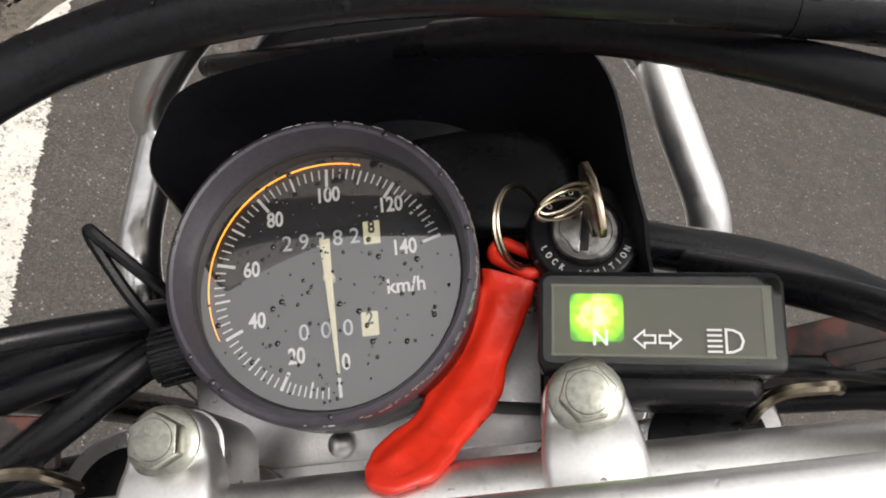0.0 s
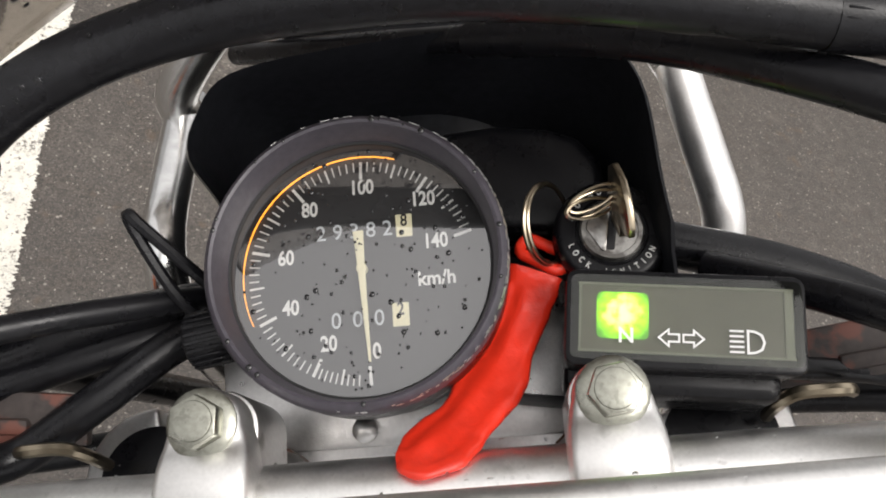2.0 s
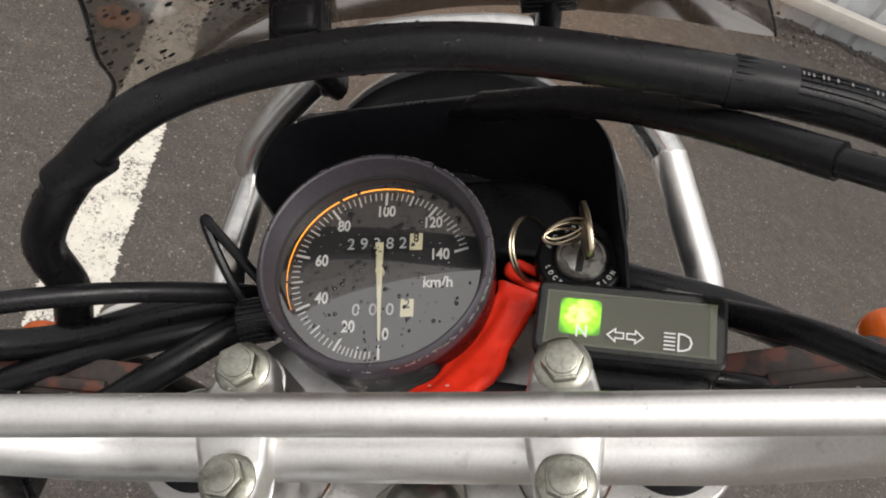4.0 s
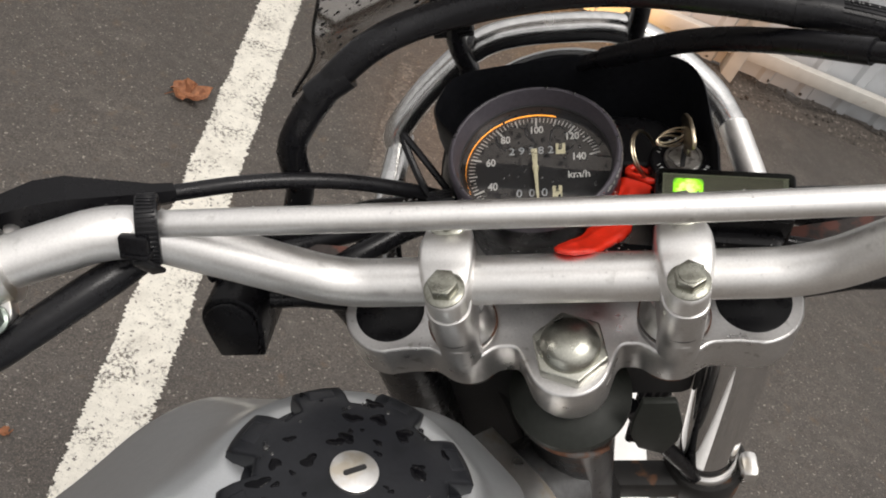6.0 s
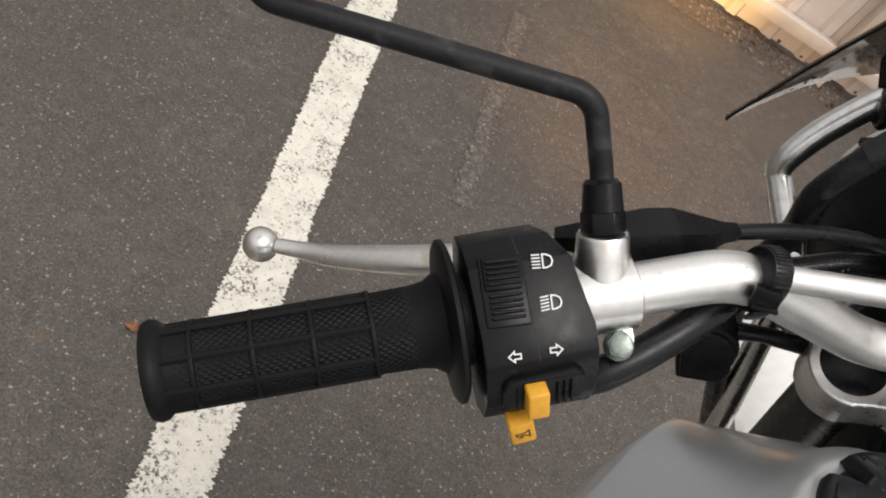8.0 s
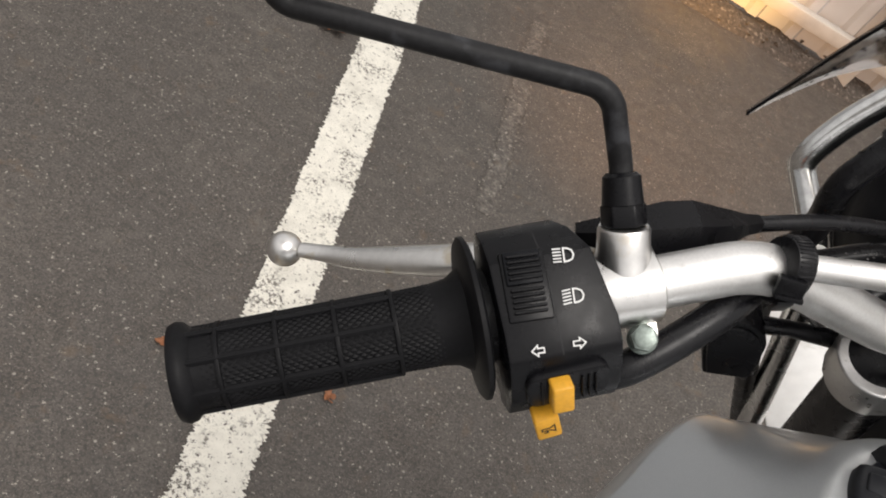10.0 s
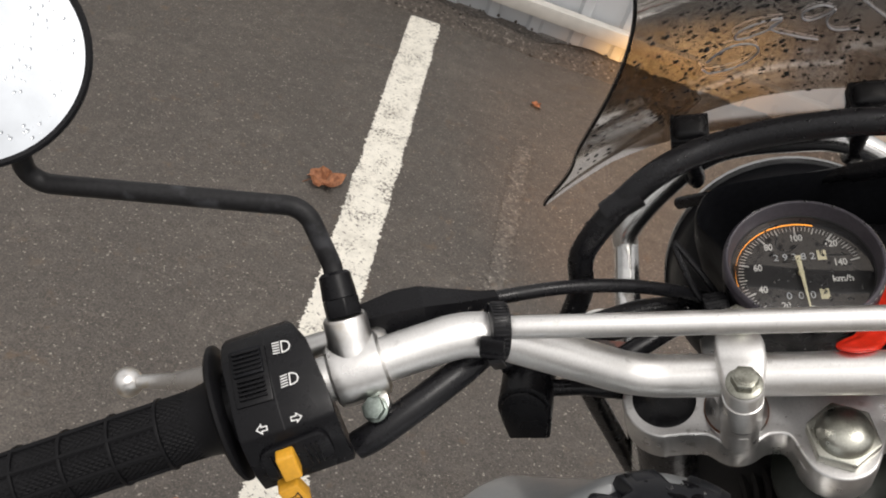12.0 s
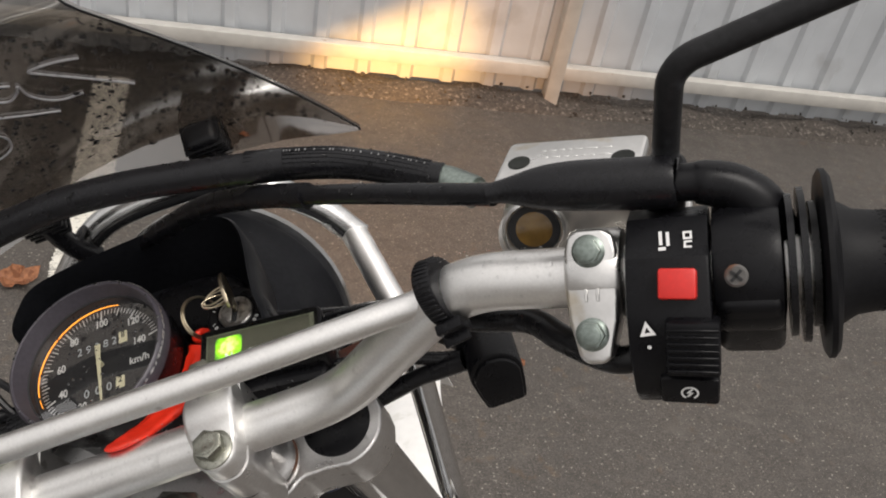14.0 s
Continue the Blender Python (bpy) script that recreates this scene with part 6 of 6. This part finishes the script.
# hand-drawn pale marker strokes on the screen: loops and hooks that cannot be read
strokes = [
    [(-54, 64), (-48, 72), (-38, 76), (-28, 69), (-25, 58), (-30, 47), (-40, 43), (-51, 46), (-56, 56)],
    [(-17, 96), (-25, 97), (-35, 95), (-40, 90), (-39, 83), (-32, 82), (-22, 86), (-17, 94), (-22, 86), (-8, 71), (7, 60)],
    [(7, 99), (1, 103), (-6, 100), (-7, 93), (-2, 87), (5, 91), (9, 96), (7, 85), (10, 75), (16, 70), (26, 70)],
    [(45, 104), (33, 106), (21, 105), (23, 100), (35, 84), (51, 65)],
]
for st_ in strokes:
    line = [(*on_screen(a, b, 0.5)[0], 0.6) for a, b in [q[:2] for q in spline(st_, 6)]]
    part("marker_stroke", tube(line, 0.6, 6), marker_pen, screen, "pale marker-pen stroke")

# ---- rain on the surfaces ----
# water on the cap, with its dark reflection put into colour and low specular
wet_film = material("film_with_dark_reflection", (0.003, 0.003, 0.004), 0.1, spec=0.1)
# opaque beads: the dark refraction of clear drops is put into the colour
dark_coloured_drop = material("bead_with_dark_refraction", (0.012, 0.012, 0.013), 0.08, coat=0.5)
random.seed(21)
spots = []
for _ in range(190):
    r, t = 34 * math.sqrt(random.random()), random.uniform(0, 2 * math.pi)
    spots.append((DC + V((r * math.cos(t), r * math.sin(t), -1.4)), V((0, 0, 1)), random.choice((0.25, 0.3, 0.3, 0.38, 0.45, 0.6, 0.85))))
for _ in range(16):
    t = random.uniform(0, 2 * math.pi)
    spots.append((DC + V((39.4 * math.cos(t), 39.2 * math.sin(t), 9.0)), V((0, 0, 1)), random.uniform(0.3, 1.1)))
drops("rain_drops", spots, dark_coloured_drop, "small raindrops on the speedometer glass and bezel, coloured dark for their refraction")

spots = []
for _ in range(1000):
    z = random.uniform(-20, 138)
    lo, hi = -141 + 0.36 * (z + 15), 136 - 0.4 * (z + 14)
    x = random.uniform(lo + 4, hi - 4)
    p, nr = on_screen(x, z, 0.3)
    spots.append((p, nr, random.choice((0.4, 0.5, 0.7, 0.9, 1.1, 1.4, 1.9))))
for _ in range(46):
    a, r = random.uniform(0, 2 * math.pi), 36 * math.sqrt(random.random())
    if r > 11:
        spots.append((capm @ V((r * math.cos(a), r * math.sin(a), 18.4 - 0.09 * r)), UP, random.uniform(0.6, 1.9)))
drops("rain_drops", spots, dark_coloured_drop, "raindrops beaded on the tinted windscreen, coloured dark for their refraction")

bm = bmesh.new()
for _ in range(46):
    a, r0 = random.uniform(0, 2 * math.pi), random.uniform(12, 46)
    big = random.choice((1.2, 1.6, 2.2, 3.0, 3.8))
    if r0 > cap_edge(a) - big - 1 or r0 < 11 + big:
        continue
    ph, st, m = random.uniform(0, 6), random.uniform(0.45, 0.95), random.uniform(0, 6)
    rings = []
    for q, h in ((1.0, 0.0), (0.86, 0.24), (0.5, 0.34)):
        rings.append([])
        for k in range(18):
            t = 2 * math.pi * k / 18
            w = big * q * (1 + 0.28 * math.sin(2 * t + ph) + 0.2 * math.sin(3 * t + m))
            u, v = w * math.cos(t), w * st * math.sin(t)
            x, y = r0 * math.cos(a) + u * math.cos(m) - v * math.sin(m), r0 * math.sin(a) + u * math.sin(m) + v * math.cos(m)
            rr = math.hypot(x, y)
            rings[-1].append(bm.verts.new(capm @ V((x, y, 18.62 - 4.2 * (rr / 40) ** 2 - 2.2 * max(0.0, rr - 37) / 12 + h))))
    for ra, rb_ in zip(rings, rings[1:]):
        for k in range(18):
            j = (k + 1) % 18
            bm.faces.new((ra[k], ra[j], rb_[j], rb_[k]))
    bm.faces.new(rings[-1])
ob = part("water_film", bm, wet_film, None, "", 80)
ob.matrix_world = BIKE
tagged(ob, "flat irregular water patches on the black filler cap, coloured dark for what they mirror", "water drops", kind="stuff")

spots = []
for _ in range(120):
    q = random.random()
    x = random.uniform(-95, 95)
    a = random.gauss(0, 0.7)
    spots.append(((x, -1 + 11.1 * math.sin(a), -2 + 11.1 * math.cos(a)), (0, math.sin(a), math.cos(a)), random.uniform(0.3, 0.8)))
for _ in range(70):
    x = random.uniform(-145, 145)
    a = random.gauss(0, 0.8)
    z0 = 55.8 - 3.2 * x / 75
    spots.append(((x, -8.3 + 6.3 * math.sin(a), z0 + 6.3 * math.cos(a)), (0, math.sin(a), math.cos(a)), random.uniform(0.3, 0.7)))
for _ in range(110):
    d, a, s_ = random.uniform(0, 45), random.gauss(0, 0.8), random.choice((-1, 1))
    fm = bar_frame(s_, d)
    nr = fm.to_3x3() @ V((0, math.sin(a), math.cos(a)))
    spots.append((fm.translation + nr * 11.1, nr, random.uniform(0.3, 0.8)))
for _ in range(60):
    a, r = random.uniform(0, 2 * math.pi), 38 * math.sqrt(random.random())
    h = 14.6 + 3.6 * (1 - r / 38)
    spots.append((capm @ V((r * math.cos(a), r * math.sin(a), h)), UP, random.uniform(0.6, 2.2)))
for _ in range(60):
    x, y = random.uniform(-105, 105), random.uniform(-14, 14)
    spots.append(((x, y, -50), (0, 0, 1), random.uniform(0.4, 1.0)))
for _ in range(90):
    t, a = random.uniform(0.2, 6.8), random.gauss(0, 0.8)
    i = min(int(t), 6)
    p = V(arch[i]).lerp(V(arch[i + 1]), t - i)
    nr = V((0, -math.sin(a) * 0.6, math.cos(a))).normalized()
    spots.append((p + nr * 9.4, nr, random.uniform(0.4, 1.2)))
for line, r0, n_ in ((hose_run, 7.3, 260), (cable_run, 4.5, 90)):
    for _ in range(n_):
        i = random.randrange(4, len(line) - 2)
        p, q = V(line[i][:3]), V(line[i + 1][:3])
        d = (q - p).normalized()
        side = d.cross(V((0, 0, 1))).normalized()
        a = random.gauss(0, 0.9)
        nr = side.cross(d) * math.cos(a) + side * math.sin(a)
        spots.append((p.lerp(q, random.random()) + nr * r0, nr, random.choice((0.3, 0.4, 0.5, 0.8, 1.1))))
for _ in range(70):
    x, y = random.uniform(-60, 66), random.uniform(118, 150)
    spots.append((V((x, y, -44 - 0.002 * x * x)), V((0, 0.35, 0.93)), random.uniform(0.3, 0.9)))
for _ in range(420):
    a, r = random.uniform(0, 2 * math.pi), 48 * math.sqrt(random.random())
    spots.append((MIR @ V((r * math.cos(a), r * math.sin(a), 1.25 - r / 48)), MIR.to_3x3() @ V((0, 0, 1)), random.choice((0.25, 0.3, 0.4, 0.6, 0.9))))
drops("rain_drops", spots, water, "small raindrops on the metal and plastic of the motorcycle")
